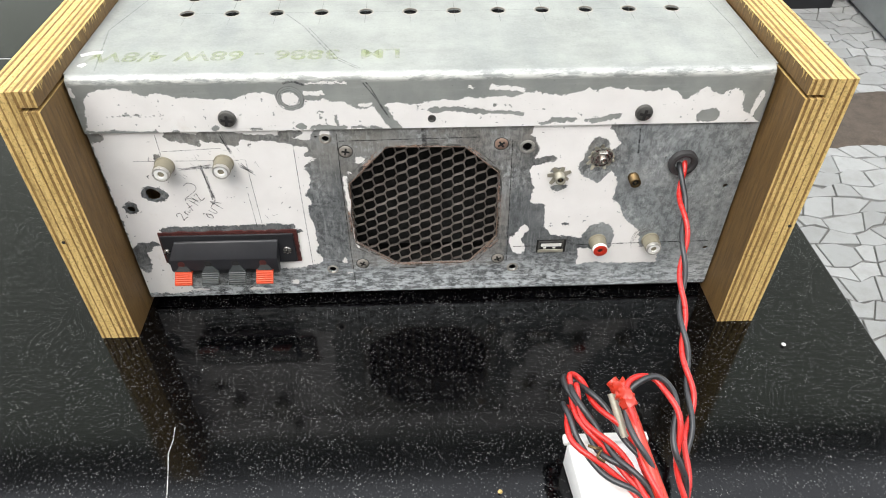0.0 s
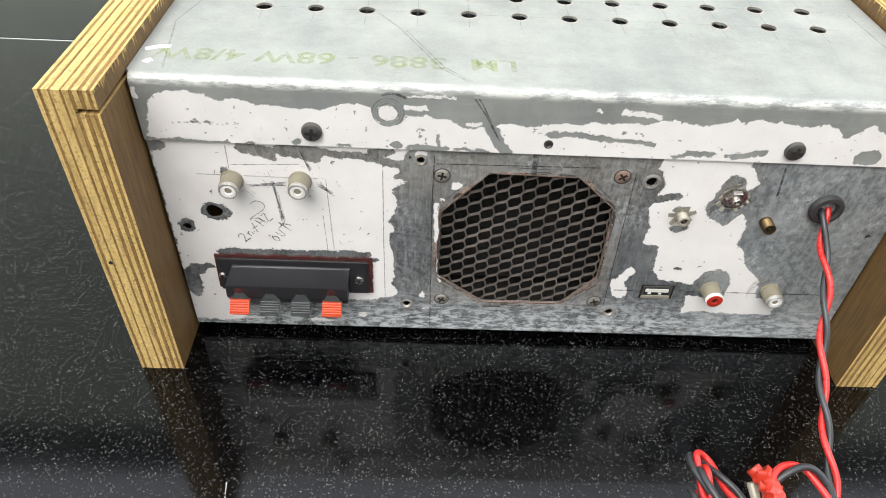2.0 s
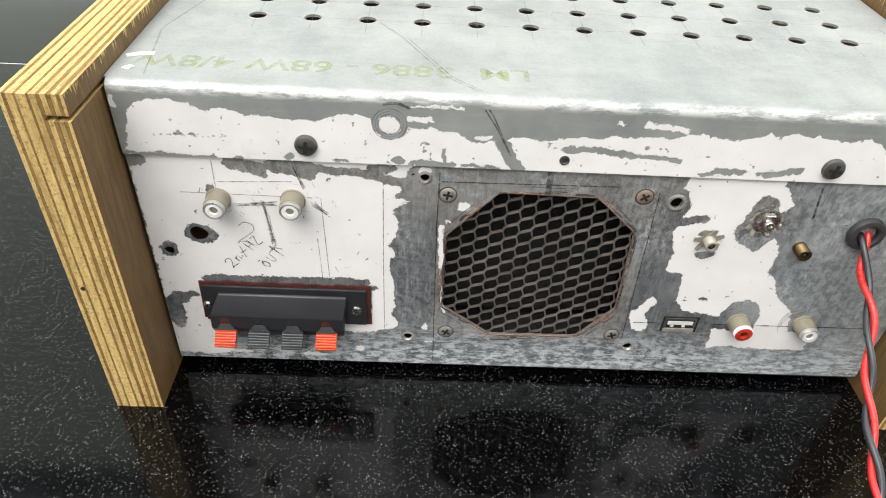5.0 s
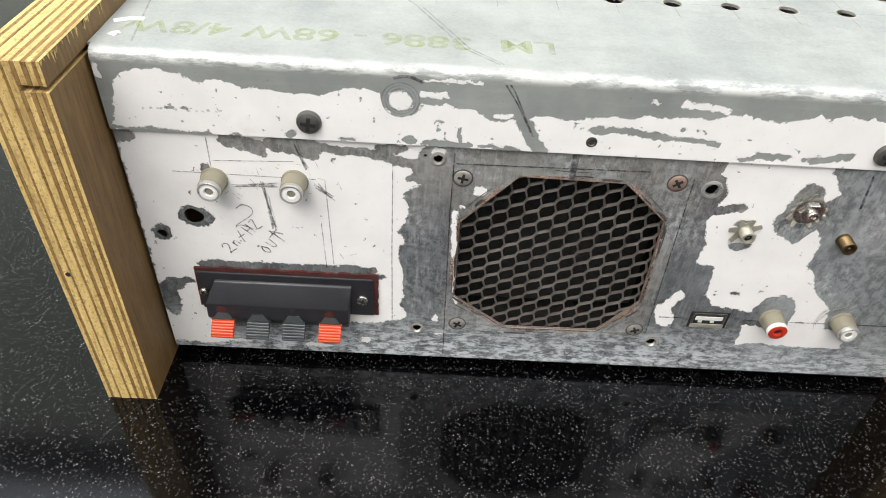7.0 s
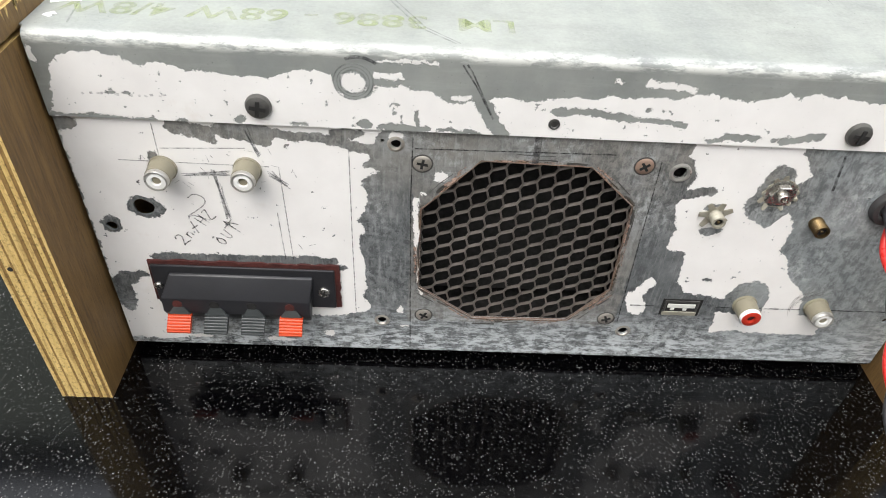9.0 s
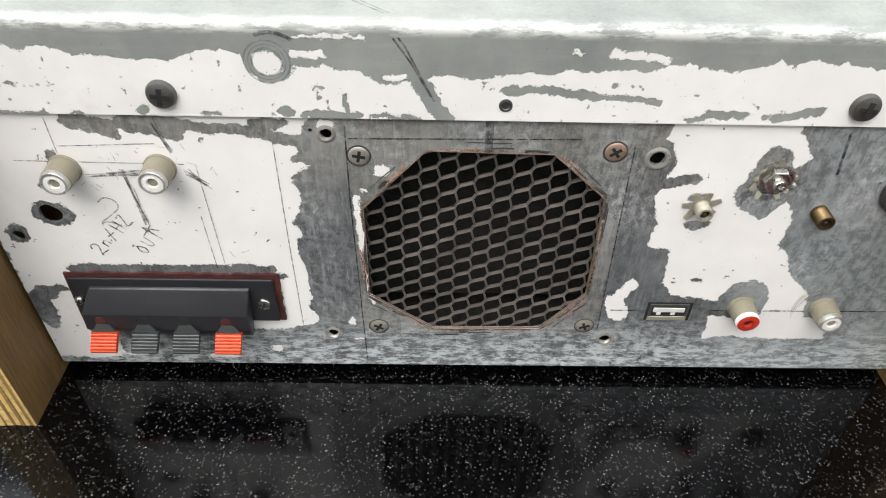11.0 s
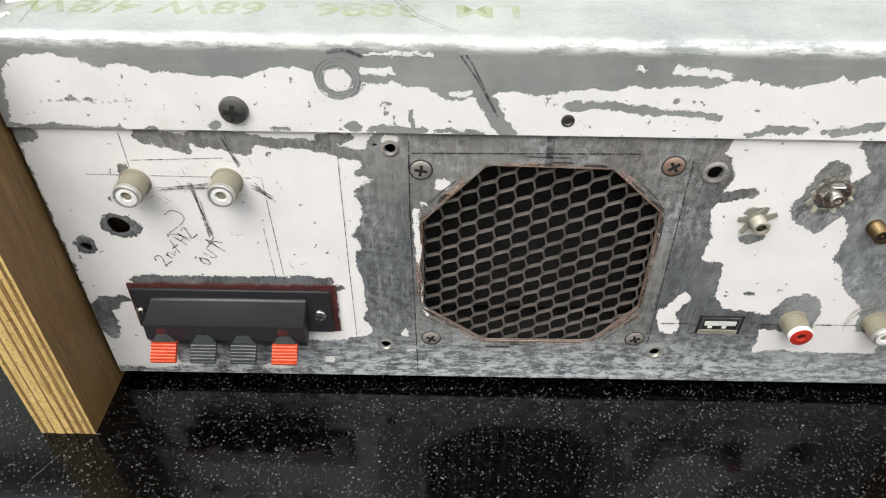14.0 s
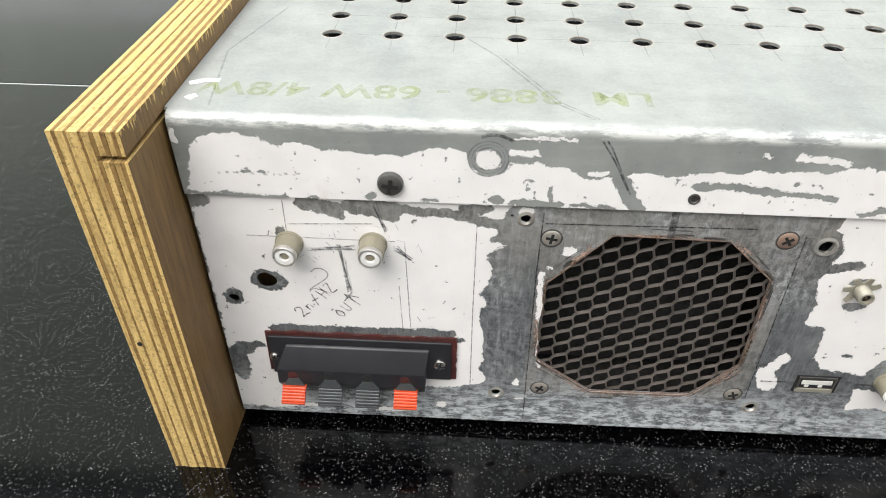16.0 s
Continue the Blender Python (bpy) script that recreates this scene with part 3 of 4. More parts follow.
def sheet(bm, outer, inners, thick, axis):
    """A plate with holes: the outer loop, the loops of the holes, and the way it is thick."""
    edges = loop(bm, outer)
    for points in inners:
        edges += loop(bm, points)
    faces = [f for f in bmesh.ops.triangle_fill(bm, edges=edges, use_beauty=True)["geom"] if isinstance(f, bmesh.types.BMFace)]
    made = bmesh.ops.extrude_face_region(bm, geom=faces)["geom"]
    bmesh.ops.translate(bm, verts=[v for v in made if isinstance(v, bmesh.types.BMVert)], vec=Vector(axis) * thick * MM)
    return bm


bm = sheet(bmesh.new(), [(LEFT + 1.6, 0, 6.5), (RIGHT - 1.2, 0, 7.5), (RIGHT - 1.6, 0, 150), (LEFT + 1.6, 0, 150)],
           [[(x, 0, z) for x, z in OPENING]] + [ring_points(x, z, r, steps=16, wobble=0.06) for x, z, r in HOLES], 1.2, (0, 1, 0))
panel = part("rear_panel", bm, M_PANEL, case, "grey sheet metal rear panel with flaking white paint")

# Hood over it: a lip, a bend and a perforated top.
bm = bmesh.new()
R = 4.0
profile = [(-1.4, SEAM), (-1.4, TOP - R)] + [(-1.4 + R - R * math.cos(a), TOP - R + R * math.sin(a)) for a in (radians(9 * k) for k in range(1, 11))]
VENTS = [(-129.4 + 24.8 * c, 70 + 21 * r) for r in range(8) for c in range(12)]
x0, x1 = LEFT + 1.5, RIGHT - 3.2
lip_holes = [ring_points(4.7, 132.5, 1.7, y=-1.4, steps=14)]
edges = loop(bm, [(x0, -1.4, SEAM), (x1, -1.4, SEAM), (x1, -1.4, TOP - R), (x0, -1.4, TOP - R)])
for points in lip_holes:
    edges += loop(bm, points)
bmesh.ops.triangle_fill(bm, edges=edges, use_beauty=True)
last = None
for y, z in profile[1:]:
    pair = [bm.verts.new(Vector((x, y, z)) * MM) for x in (x0, x1)]
    if last:
        bm.faces.new((last[0], last[1], pair[1], pair[0]))
    last = pair
edges = loop(bm, [(x0 - 1.2, R - 1.4, TOP), (x1 + 1.4, R - 1.4, TOP), (x1 + 1.4, DEPTH - 4, TOP), (x0 - 1.2, DEPTH - 4, TOP)])
for x, y in VENTS:
    edges += loop(bm, ring_points(x, TOP, 3.9, y=y, steps=16, flat=True))
bmesh.ops.triangle_fill(bm, edges=edges, use_beauty=True)
bmesh.ops.remove_doubles(bm, verts=bm.verts, dist=0.00002)
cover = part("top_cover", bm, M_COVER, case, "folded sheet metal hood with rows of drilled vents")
thick = cover.modifiers.new("sheet", "SOLIDIFY")
thick.thickness, thick.offset = 0.001, -1.0

# A plugged hole and the mark of an old washer on the lip.
part("plug", lathe(bmesh.new(), [(2.1, 0.2), (2.1, -0.3), (1.5, -0.5), (1.2, -0.1), (0.2, -0.1)], 4.7, 132.5, -1.4, steps=18), M_DARK_STEEL, cover, "dark plugged screw hole", smooth=True)
for r, width in ((6.7, 0.5), (4.3, 0.7), (5.5, 0.3)):
    around = [(-65.6 + r * math.cos(a), 145.4 + r * math.sin(a)) for a in (radians(12 * k) for k in range(31))]
    part("washer_mark", stroke(bmesh.new(), around, width, -1.6), M_FAINT, cover)
arc = [(-64 + 9.5 * math.cos(a), 145 + 9.5 * math.sin(a)) for a in (radians(50 + 6 * k) for k in range(12))]
part("washer_mark", stroke(bmesh.new(), arc, 1.2, -1.6), M_PENCIL, cover)
rim_mesh = None
for x, y in VENTS[:60]:
    if rim_mesh is None:
        bm = bmesh.new()
        rings = [[bm.verts.new((r * MM * math.cos(a), r * MM * math.sin(a), z * MM)) for a in (2 * math.pi * k / 18 for k in range(18))] for r, z in ((4.7, 0.02), (4.3, 0.22), (3.85, 0.1), (3.8, -0.6))]
        for a, b in zip(rings, rings[1:]):
            for k in range(18):
                bm.faces.new((a[k], a[(k + 1) % 18], b[(k + 1) % 18], b[k]))
        first = part("vent_rim", bm, M_STEEL, cover, smooth=True)
        rim_mesh = first.data
        first.location = (x * MM, y * MM, TOP * MM)
    else:
        other = new("vent_rim", rim_mesh)
        other.parent = cover
        other.location = (x * MM, y * MM, TOP * MM)

for points in ([(-27.5, 153.6), (-25.4, 150.6), (-17, 133.4)], [(-29, 153.4), (-24, 146), (-18, 135)]):
    part("scratch", stroke(bmesh.new(), points, 0.6, -1.6), M_PENCIL, cover)
rng = random.Random(41)
for k in range(13):
    x = -158 + 2.3 * k + rng.uniform(-0.8, 0.8)
    z = 136.6 + rng.uniform(-0.5, 0.5)
    part("paint_chip", stroke(bmesh.new(), [(x, z), (x + rng.uniform(0.6, 1.8), z + rng.uniform(-0.4, 0.4))], rng.uniform(0.5, 1.3), -1.6), M_FAINT, cover)

# Inside: floor, front plate and a flat sheet; their near-black colour stands for shade.
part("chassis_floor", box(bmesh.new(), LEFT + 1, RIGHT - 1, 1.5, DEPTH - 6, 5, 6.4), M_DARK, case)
part("front_plate", box(bmesh.new(), LEFT + 1, RIGHT - 1, DEPTH - 6, DEPTH - 3, 5, TOP - 2), M_BLACK_BOX, case)
part("fan_shroud", box(bmesh.new(), -50, 50, 30, 32, 20, 124), M_DARK, case, "flat dark sheet that stands for the shade behind the mesh")


def honeycomb():
    """Stretched metal mesh: strands round skewed six-sided cells."""
    a, b, mid = Vector((6.3, 3.9)), Vector((0.0, 7.0)), Vector((0.5, 72.0))
    bm, done = bmesh.new(), set()
    for i in range(-9, 10):
        for j in range(-16, 17):
            c = mid + i * a + j * b
            if abs(c.x) > 48 or abs(c.y - 72) > 49:
                continue
            near = [a, b, b - a, -a, -b, a - b]
            bent = [(a + b) / 2, (b - a) / 2, (b - a) / 2, -(a + b) / 2, (a - b) / 2, (a - b) / 2]
            corners = [c + ((near[k] + near[(k + 1) % 6]) / 3).lerp(bent[k], 0.38) for k in range(6)]
            for p, q in zip(corners, corners[1:] + corners[:1]):
                m = (p + q) / 2
                key = (round(m.x * 4), round(m.y * 4))
                if key in done:
                    continue
                done.add(key)
                way = q - p
                side = Vector((-way.y, way.x)).normalized()
                twist = 0.2 if abs(way.x) > abs(way.y) else -0.1
                wide = 0.42 if abs(way.x) > abs(way.y) else 0.40
                ring = []
                for end in (p - way * 0.04, q + way * 0.04):
                    ring.append([bm.verts.new(Vector((v.x, y, v.y)) * MM) for v, y in ((end + side * wide, 2.6 - twist), (end - side * wide, 2.6 + twist), (end - side * wide, 3.3 + twist), (end + side * wide, 3.3 - twist))])
                for k in range(4):
                    bm.faces.new((ring[0][k], ring[0][(k + 1) % 4], ring[1][(k + 1) % 4], ring[1][k]))
                bm.faces.new(ring[0]), bm.faces.new(ring[1])
    return bm


part("fan_mesh", honeycomb(), M_MESH, case, "dull expanded metal mesh over the fan opening")


def cut_rim(points):
    """Filed, rusty burr standing round the fan opening."""
    bm, rng, pairs = bmesh.new(), random.Random(9), []
    mid = Vector((0.5, 72))
    for (x0, z0), (x1, z1) in zip(points, points[1:] + points[:1]):
        for k in range(16):
            p = Vector((x0, z0)).lerp(Vector((x1, z1)), k / 16)
            out = (p - mid).normalized()
            w = rng.uniform(0.15, 1.0)
            pairs.append([bm.verts.new(Vector((q.x, y, q.y)) * MM) for q, y in ((p + out * w, -0.08), (p + out * 0.1, -0.35), (p - out * 0.12, 0.9))])
    for a, b in zip(pairs, pairs[1:] + pairs[:1]):
        for k in (0, 1):
            bm.faces.new((a[k], b[k], b[k + 1], a[k + 1]))
    return bm


part("cut_edge", cut_rim(OPENING), M_BURR, case, "rusty filed edge round the fan opening")


def cross_screw(x, z, radius, material, name="screw", y=0.0, dome=1.0, parent=None, turn=20):
    """A round-headed screw; near-black bars stand for the shade in its cross recess."""
    bm = lathe(bmesh.new(), [(radius, 0), (radius, -0.4 * dome), (radius * 0.9, -0.9 * dome), (radius * 0.6, -1.25 * dome), (0.1, -1.4 * dome)], x, z, y)
    ob = part(name, bm, material, parent or case, smooth=True)
    slot = bmesh.new()
    for k in (0, 90):
        m = Matrix.Translation(Vector((x, y - (1.22 + 0.001 * k) * dome, z)) * MM) @ Matrix.Rotation(radians(turn + k), 4, "Y") @ Matrix.Diagonal((radius * 1.2 * MM, 0.5 * dome * MM, radius * 0.3 * MM, 1))
        bmesh.ops.create_cube(slot, size=1, matrix=m)
    part("recess", slot, M_DARK, ob if parent is None else parent)
    return ob


for x, z, turn in ((-41.2, 112.4, 10), (41.6, 115.4, 55), (-38, 30.8, 30), (44.3, 32.5, 70)):
    head = cross_screw(x, z, 3.5, M_COPPERY if x > 0 and z > 60 else M_STEEL, "fan_screw", 0.1, 0.55, turn=turn)
    part("countersink", lathe(bmesh.new(), [(4.1, 0.1), (4.1, -0.06), (3.4, -0.08), (3.4, 0.1)], x, z), M_DARK_STEEL, head, "dark countersunk rim", smooth=True)
for x, z in ((-98.6, 134.6), (114, 134)):
    cross_screw(x, z, 4.6, M_DARK_STEEL, "cover_screw", -1.4, 1.9, turn=8)
for x, z in ((55.7, 113.2),):
    bm = lathe(bmesh.new(), [(4.2, 0.2), (4.2, -0.3), (3.4, -0.7), (2.7, -0.5), (2.6, 0.6)], x, z)
    bm.faces.ensure_lookup_table()
    bmesh.ops.delete(bm, geom=list(bm.faces)[-2:], context="FACES")
    part("eyelet", bm, M_BRIGHT, case, "shiny pressed metal eyelet", smooth=True)


for x, z, r in HOLES[2:3] + HOLES[5:7]:
    bm = lathe(bmesh.new(), [(r + 1.5, 0.1), (r + 1.2, -0.12), (r + 0.3, -0.3), (r - 0.1, 0.4)], x, z, steps=18)
    bm.faces.ensure_lookup_table()
    bmesh.ops.delete(bm, geom=list(bm.faces)[-2:], context="FACES")
    part("burr", bm, M_STEEL, panel, "bright burr round a drilled hole", smooth=True)


def rca_socket(x, z, front, label):
    """A phono socket: plastic barrel, plated ring, coloured core with a hole."""
    body = part("rca_socket", lathe(bmesh.new(), [(5.3, 0.2), (5.3, -1.0), (4.9, -1.2), (4.7, -7.2), (4.4, -7.4)], x, z), M_CREAM, case, label, smooth=True)
    red = front is M_SIGNAL_RED
    wide, deep = (4.15, 9.2) if red else (3.6, 8.7)
    bm = lathe(bmesh.new(), [(4.5, -7.2), (4.5, -8.6), (4.2, -9.2), (3.6, -9.2), (3.5, -7.6)], x, z)
    part("ring", bm, M_WHITE if red else M_BRIGHT, body, smooth=True)
    bm = lathe(bmesh.new(), [(wide, -7.0), (wide, -deep), (wide - 0.4, -deep - 0.2), (1.9, -deep - 0.2), (1.6, -7.3)], x, z)
    part("core", bm, front, body, smooth=True)
    part("contact", lathe(bmesh.new(), [(1.65, -7.3), (1.65, -8.1), (1.6, -8.2)], x, z), M_GASKET if red else M_CREAM, body)
    return body


rca_socket(-137.6, 105.8, M_WHITE, "cream phono socket with a white core")
rca_socket(-106.3, 106.7, M_WHITE, "cream phono socket with a white core")
rca_socket(103.8, 44.8, M_SIGNAL_RED, "cream phono socket with a red core")
rca_socket(136.0, 44.8, M_WHITE, "cream phono socket with a white core")


def spring_terminal():
    """Loudspeaker clip: backing, flanged black housing, four spring levers, two screws."""
    unit = new("speaker_terminal")
    unit.parent = case
    unit["label"] = "black spring clip block with red and grey levers"
    bm = bmesh.new()
    rng = random.Random(4)
    ragged = [(-154 + 79.5 * k / 40, 59.4 + rng.uniform(-0.5, 0.5)) for k in range(41)]
    ragged += [(-74.2 + rng.uniform(-0.4, 0.4), 58 - 23 * k / 12) for k in range(1, 13)] + [(-154.5, 36.0)]
    sheet(bm, [(x, -0.2, z) for x, z in ragged], [], 0.9, (0, -1, 0))
    part("backing", bm, M_GASKET, unit, "ragged dark red backing board")
    part("flange", box(bmesh.new(), -153.0, -76.4, -2.4, -1.1, 35.6, 57.6, bevel=0.5), M_BLACK, unit)
    bm = bmesh.new()
    section = [(-2.0, 54.0, -145.5, -85.6), (-3.4, 53.4, -145.5, -85.8), (-8.2, 44.0, -149.4, -87.0), (-8.3, 36.2, -149.6, -87.0), (-5.0, 30.0, -149.2, -87.4), (-2.0, 29.6, -149.2, -87.4)]
    ends = [[bm.verts.new(Vector((xs[side], y, z)) * MM) for y, z, *xs in section] for side in (0, 1)]
    for k in range(6):
        bm.faces.new((ends[0][k], ends[0][(k + 1) % 6], ends[1][(k + 1) % 6], ends[1][k]))
    bm.faces.new(ends[0]), bm.faces.new(ends[1])
    bmesh.ops.bevel(bm, geom=list(bm.edges), offset=0.4 * MM, segments=2, affect="EDGES", profile=0.5)
    part("housing", bm, M_BLACK, unit, smooth=True)
    for x, material in ((-142.6, M_RED_TAB), (-127.0, M_GREY_TAB), (-111.2, M_GREY_TAB), (-95.1, M_RED_TAB)):
        # A drooping tab, ribbed across its upper side.
        top = []
        for k in range(6):
            y, z = -9.3 - 0.95 * k, 36.0 - 0.85 * k
            top += [(y, z), (y - 0.62, z + 0.1), (y - 0.6, z - 0.6)]
        outline = top + [(-15.0, 30.7), (-14.6, 29.6), (-13.4, 29.8), (-8.6, 34.0), (-7.4, 34.4), (-8.4, 35.7)]
        bm = bmesh.new()
        ends = [[bm.verts.new(Vector((x + side * 4.9, y, z)) * MM) for y, z in outline] for side in (-1, 1)]
        for k in range(len(outline)):
            bm.faces.new((ends[0][k], ends[0][(k + 1) % len(outline)], ends[1][(k + 1) % len(outline)], ends[1][k]))
        bm.faces.new(ends[0]), bm.faces.new(ends[1])
        part("lever", bm, material, unit, "ribbed red lever" if material is M_RED_TAB else "ribbed dark grey lever")
        bm = bmesh.new()
        low = [bm.verts.new(Vector(p) * MM) for p in ((x - 4.6, -9.6, 36.2), (x + 4.6, -9.6, 36.2), (x + 4.6, -7.8, 35.2), (x - 4.6, -7.8, 35.2))]
        high = [bm.verts.new(Vector(p) * MM) for p in ((x - 2.3, -8.7, 39.4), (x + 2.3, -8.7, 39.4), (x + 2.3, -7.8, 39.2), (x - 2.3, -7.8, 39.2))]
        for k in range(4):
            bm.faces.new((low[k], low[(k + 1) % 4], high[(k + 1) % 4], high[k]))
        bm.faces.new(low), bm.faces.new(high)
        part("guide", bm, M_GREY_TAB, unit)
        part("wire_hole", lathe(bmesh.new(), [(2.1, 0.9), (2.1, -0.25), (2.0, -0.3)], x - 0.4, 41.0, -8.12, steps=18), M_GASKET if material is M_RED_TAB else M_DARK, unit)
    cross_screw(-81.3, 45.3, 2.7, M_NICKEL, "screw", -2.4, 1.0, parent=unit)
    cross_screw(-151.2, 46.2, 1.9, M_NICKEL, "screw", -2.4, 1.0, parent=unit)


spring_terminal()

# USB port.
usb = part("usb_port", box(bmesh.new(), 67.2, 85.0, -0.4, -0.02, 36.6, 46.6, bevel=0.2), M_DARK, case, "small metal USB port let into the panel")
for bar in ((68.2, 83.6, 44.6, 46.0), (68.2, 83.6, 37.0, 39.2), (68.2, 69.2, 39.2, 44.6), (82.8, 83.6, 39.2, 44.6)):
    part("shell", box(bmesh.new(), bar[0], bar[1], -0.9, -0.3, bar[2], bar[3], bevel=0.2), M_DULL if bar[3] < 40 else M_DARK_STEEL, usb)
part("tongue", box(bmesh.new(), 69.8, 82.2, -0.85, -0.4, 41.7, 43.9, bevel=0.1), M_PALE_TIN, usb, "white contact tongue")
for x in (71.4, 77.0):
    part("spring", box(bmesh.new(), x, x + 1.8, -0.8, -0.4, 40.0, 41.3, bevel=0.2), M_PALE_TIN, usb)


def threaded(name, x, z, radius, length, material, label, bore=True):
    """An aerial socket: threaded barrel with an open end and a pin."""
    profile = [(radius * 1.02, 0.2), (radius * 1.02, -1.0)]
    k = -1.0
    while k > -length + 0.6:
        profile += [(radius * 0.92, k - 0.25), (radius, k - 0.5)]
        k -= 0.6
    profile += [(radius * 0.95, -length), (radius * 0.68, -length), (radius * 0.62, -length + 3)]
    ob = part(name, lathe(bmesh.new(), profile, x, z, steps=24), material, case, label, smooth=True)
    part("insulator", lathe(bmesh.new(), [(radius * 0.6, -length + 3), (radius * 0.6, -length + 1.2), (radius * 0.5, -length + 1.1)], x, z), M_DARK, ob)
    part("pin", lathe(bmesh.new(), [(0.6, -length + 3), (0.6, -length + 0.6), (0.4, -length + 0.4)], x, z, steps=10), M_BRASS, ob)
    return ob


threaded("aerial_socket", 75.0, 94.0, 2.8, 5.5, M_DULL, "short threaded metal aerial socket")
threaded("aerial_socket", 116.6, 92.0, 3.0, 6.5, M_BRASS, "dull brass threaded aerial socket")
nut = part("aerial_socket", lathe(bmesh.new(), [(6.3, 0.2), (6.3, -0.5), (5.6, -0.8), (5.0, -0.8)], 97.0, 105.6, steps=24), M_NICKEL, case, "chromed nut with a threaded stud", smooth=True)
part("nut", lathe(bmesh.new(), [(4.6, -0.7), (4.6, -1.9), (4.2, -2.2), (2.2, -2.2)], 97.0, 105.6, steps=6), M_NICKEL, nut)
part("stud", lathe(bmesh.new(), [(2.1, -2.0), (2.1, -4.0), (1.8, -4.4), (1.0, -4.4), (0.8, -3.8)], 97.0, 105.6, steps=18), M_NICKEL, nut, smooth=True)

def toothed_washer(x, z, inner, outer, teeth, parent, rng):
    """A torn shake-proof washer: bent lugs round a ring."""
    outline = []
    for k in range(teeth):
        far, lift = rng.uniform(0.75, 1.1) * outer, rng.uniform(0.5, 1.8)
        for turn, r, y in ((0.0, inner + 0.9, -0.5), (0.3, far, -lift), (0.6, far * 0.97, -lift), (0.8, inner + 0.8, -0.5)):
            a = 2 * math.pi * (k + turn) / teeth
            outline.append((x + r * math.cos(a), y, z + r * math.sin(a)))
    bm = sheet(bmesh.new(), outline, [ring_points(x, z, inner, y=-0.5, steps=20)], 0.45, (0, 1, 0))
    part("washer", bm, M_DULL, parent, "bent toothed lock washer")


toothed_washer(97.0, 105.6, 5.6, 8.2, 13, nut, random.Random(51))
toothed_washer(75.0, 94.0, 3.0, 6.4, 7, next(o for o in case.children if o.name == "aerial_socket"), random.Random(52))

# Cable grommet.
bm = lathe(bmesh.new(), [(8.1, 0.2), (8.1, -1.6), (7.4, -2.6), (5.6, -2.9), (4.6, -2.2), (4.4, 0.4)], 142.4, 101.3, steps=32)
part("grommet", bm, M_RUBBER, case, "dark rubber cable grommet", smooth=True)

# Primer and rust left round the fan opening.
rng = random.Random(61)
for (x0, z0), (x1, z1) in zip(OPENING, OPENING[1:] + OPENING[:1]):
    p, q = Vector((x0, z0)), Vector((x1, z1))
    out = ((p + q) / 2 - Vector((0.5, 72))).normalized()
    for k in range(9):
        a = rng.uniform(0, 0.8)
        b = min(1.0, a + rng.uniform(0.06, 0.4))
        off = rng.uniform(0.5, 1.3 + 1.4 * (k % 3))
        ends = [tuple(p.lerp(q, u) + out * (off + rng.uniform(-0.3, 0.3))) for u in (a, (a + b) / 2, b)]
        part("rust_mark", stroke(bmesh.new(), ends, rng.uniform(0.3, 1.0), -0.2 - 0.01 * k), (M_RUST_LINE, M_PINK_RUST, M_DARK_STEEL)[k % 3], panel)

# Pencil lines, a scratch and hand writing.
def drawn(lines, width, material, name="pencil_mark", y=-0.25, parent=None):
    for points in lines:
        part(name, stroke(bmesh.new(), points, width, y), material, parent or panel)


drawn([[(-153.2, 108.7), (-98.2, 108.2)], [(-137.9, 125.1), (-138, 111)], [(-94.6, 108.2), (-93.2, 62)], [(-97.3, 86.6), (-96.4, 62)], [(-68.3, 116.8), (-68.4, 73)], [(-137.3, 114.5), (-106, 116)], [(-68.4, 73), (-68.1, 31)]], 0.4, M_PENCIL)
rng = random.Random(31)
for (x0, z0), (x1, z1) in (((-132, 103), (-114, 104.6)), ((-119, 108), (-116.6, 83)), ((-104.8, 125), (-101.5, 113)), ((-98.5, 106), (-92.5, 100))):
    for _ in range(9):
        jx, jz, cut = rng.uniform(-1.1, 1.1), rng.uniform(-0.9, 0.9), rng.uniform(0, 0.4)
        drawn([[(x0 + (x1 - x0) * cut + jx, z0 + (z1 - z0) * cut + jz), (x1 + rng.uniform(-1, 1), z1 + rng.uniform(-1, 1))]], rng.uniform(0.2, 0.6), M_SMUDGE)
drawn([[(-45, 124), (-45.2, 96.5), (-43.6, 9)], [(47.5, 117.8), (49.8, 30.8)], [(-44, 119), (30, 120)]], 0.5, M_INK, "scribed_line")
drawn([[(53.2, 41.9), (63.8, 42)], [(91.5, 42.3), (129.8, 42.7)], [(140, 42.8), (172, 43)]], 0.7, M_INK, "scribed_line")
drawn([[(114.6, 124), (116.4, 108)]], 1.0, M_INK, "dark_scratch")
drawn([[(0.5, 126), (0.6, 114.5)]], 2.6, M_PENCIL)


def scrawl(glyphs, x, z, turn, size, material, width):
    """Pencil characters, each a few strokes in a unit box, written along a slanting line."""
    c, w = math.cos(radians(turn)), math.sin(radians(turn))
    for n, strokes in enumerate(glyphs):
        lines = [[(x + size * (c * (u + 0.85 * n) - w * v), z + size * (w * (u + 0.85 * n) + c * v)) for u, v in line] for line in strokes]
        lines = [[(p.x / MM, p.z / MM) for p in smooth_line([(u, 0, v) for u, v in line], 4)] for line in lines]
        drawn(lines, width, material, "hand_writing")


TWO = [[(0.0, 0.8), (0.2, 1.0), (0.5, 0.9), (0.5, 0.6), (0.0, 0.05), (0.2, 0.1), (0.7, 0.0)]]
LOW_N = [[(0.1, 0.6), (0.1, 0.1), (0.15, 0.5), (0.4, 0.55), (0.45, 0.1)]]
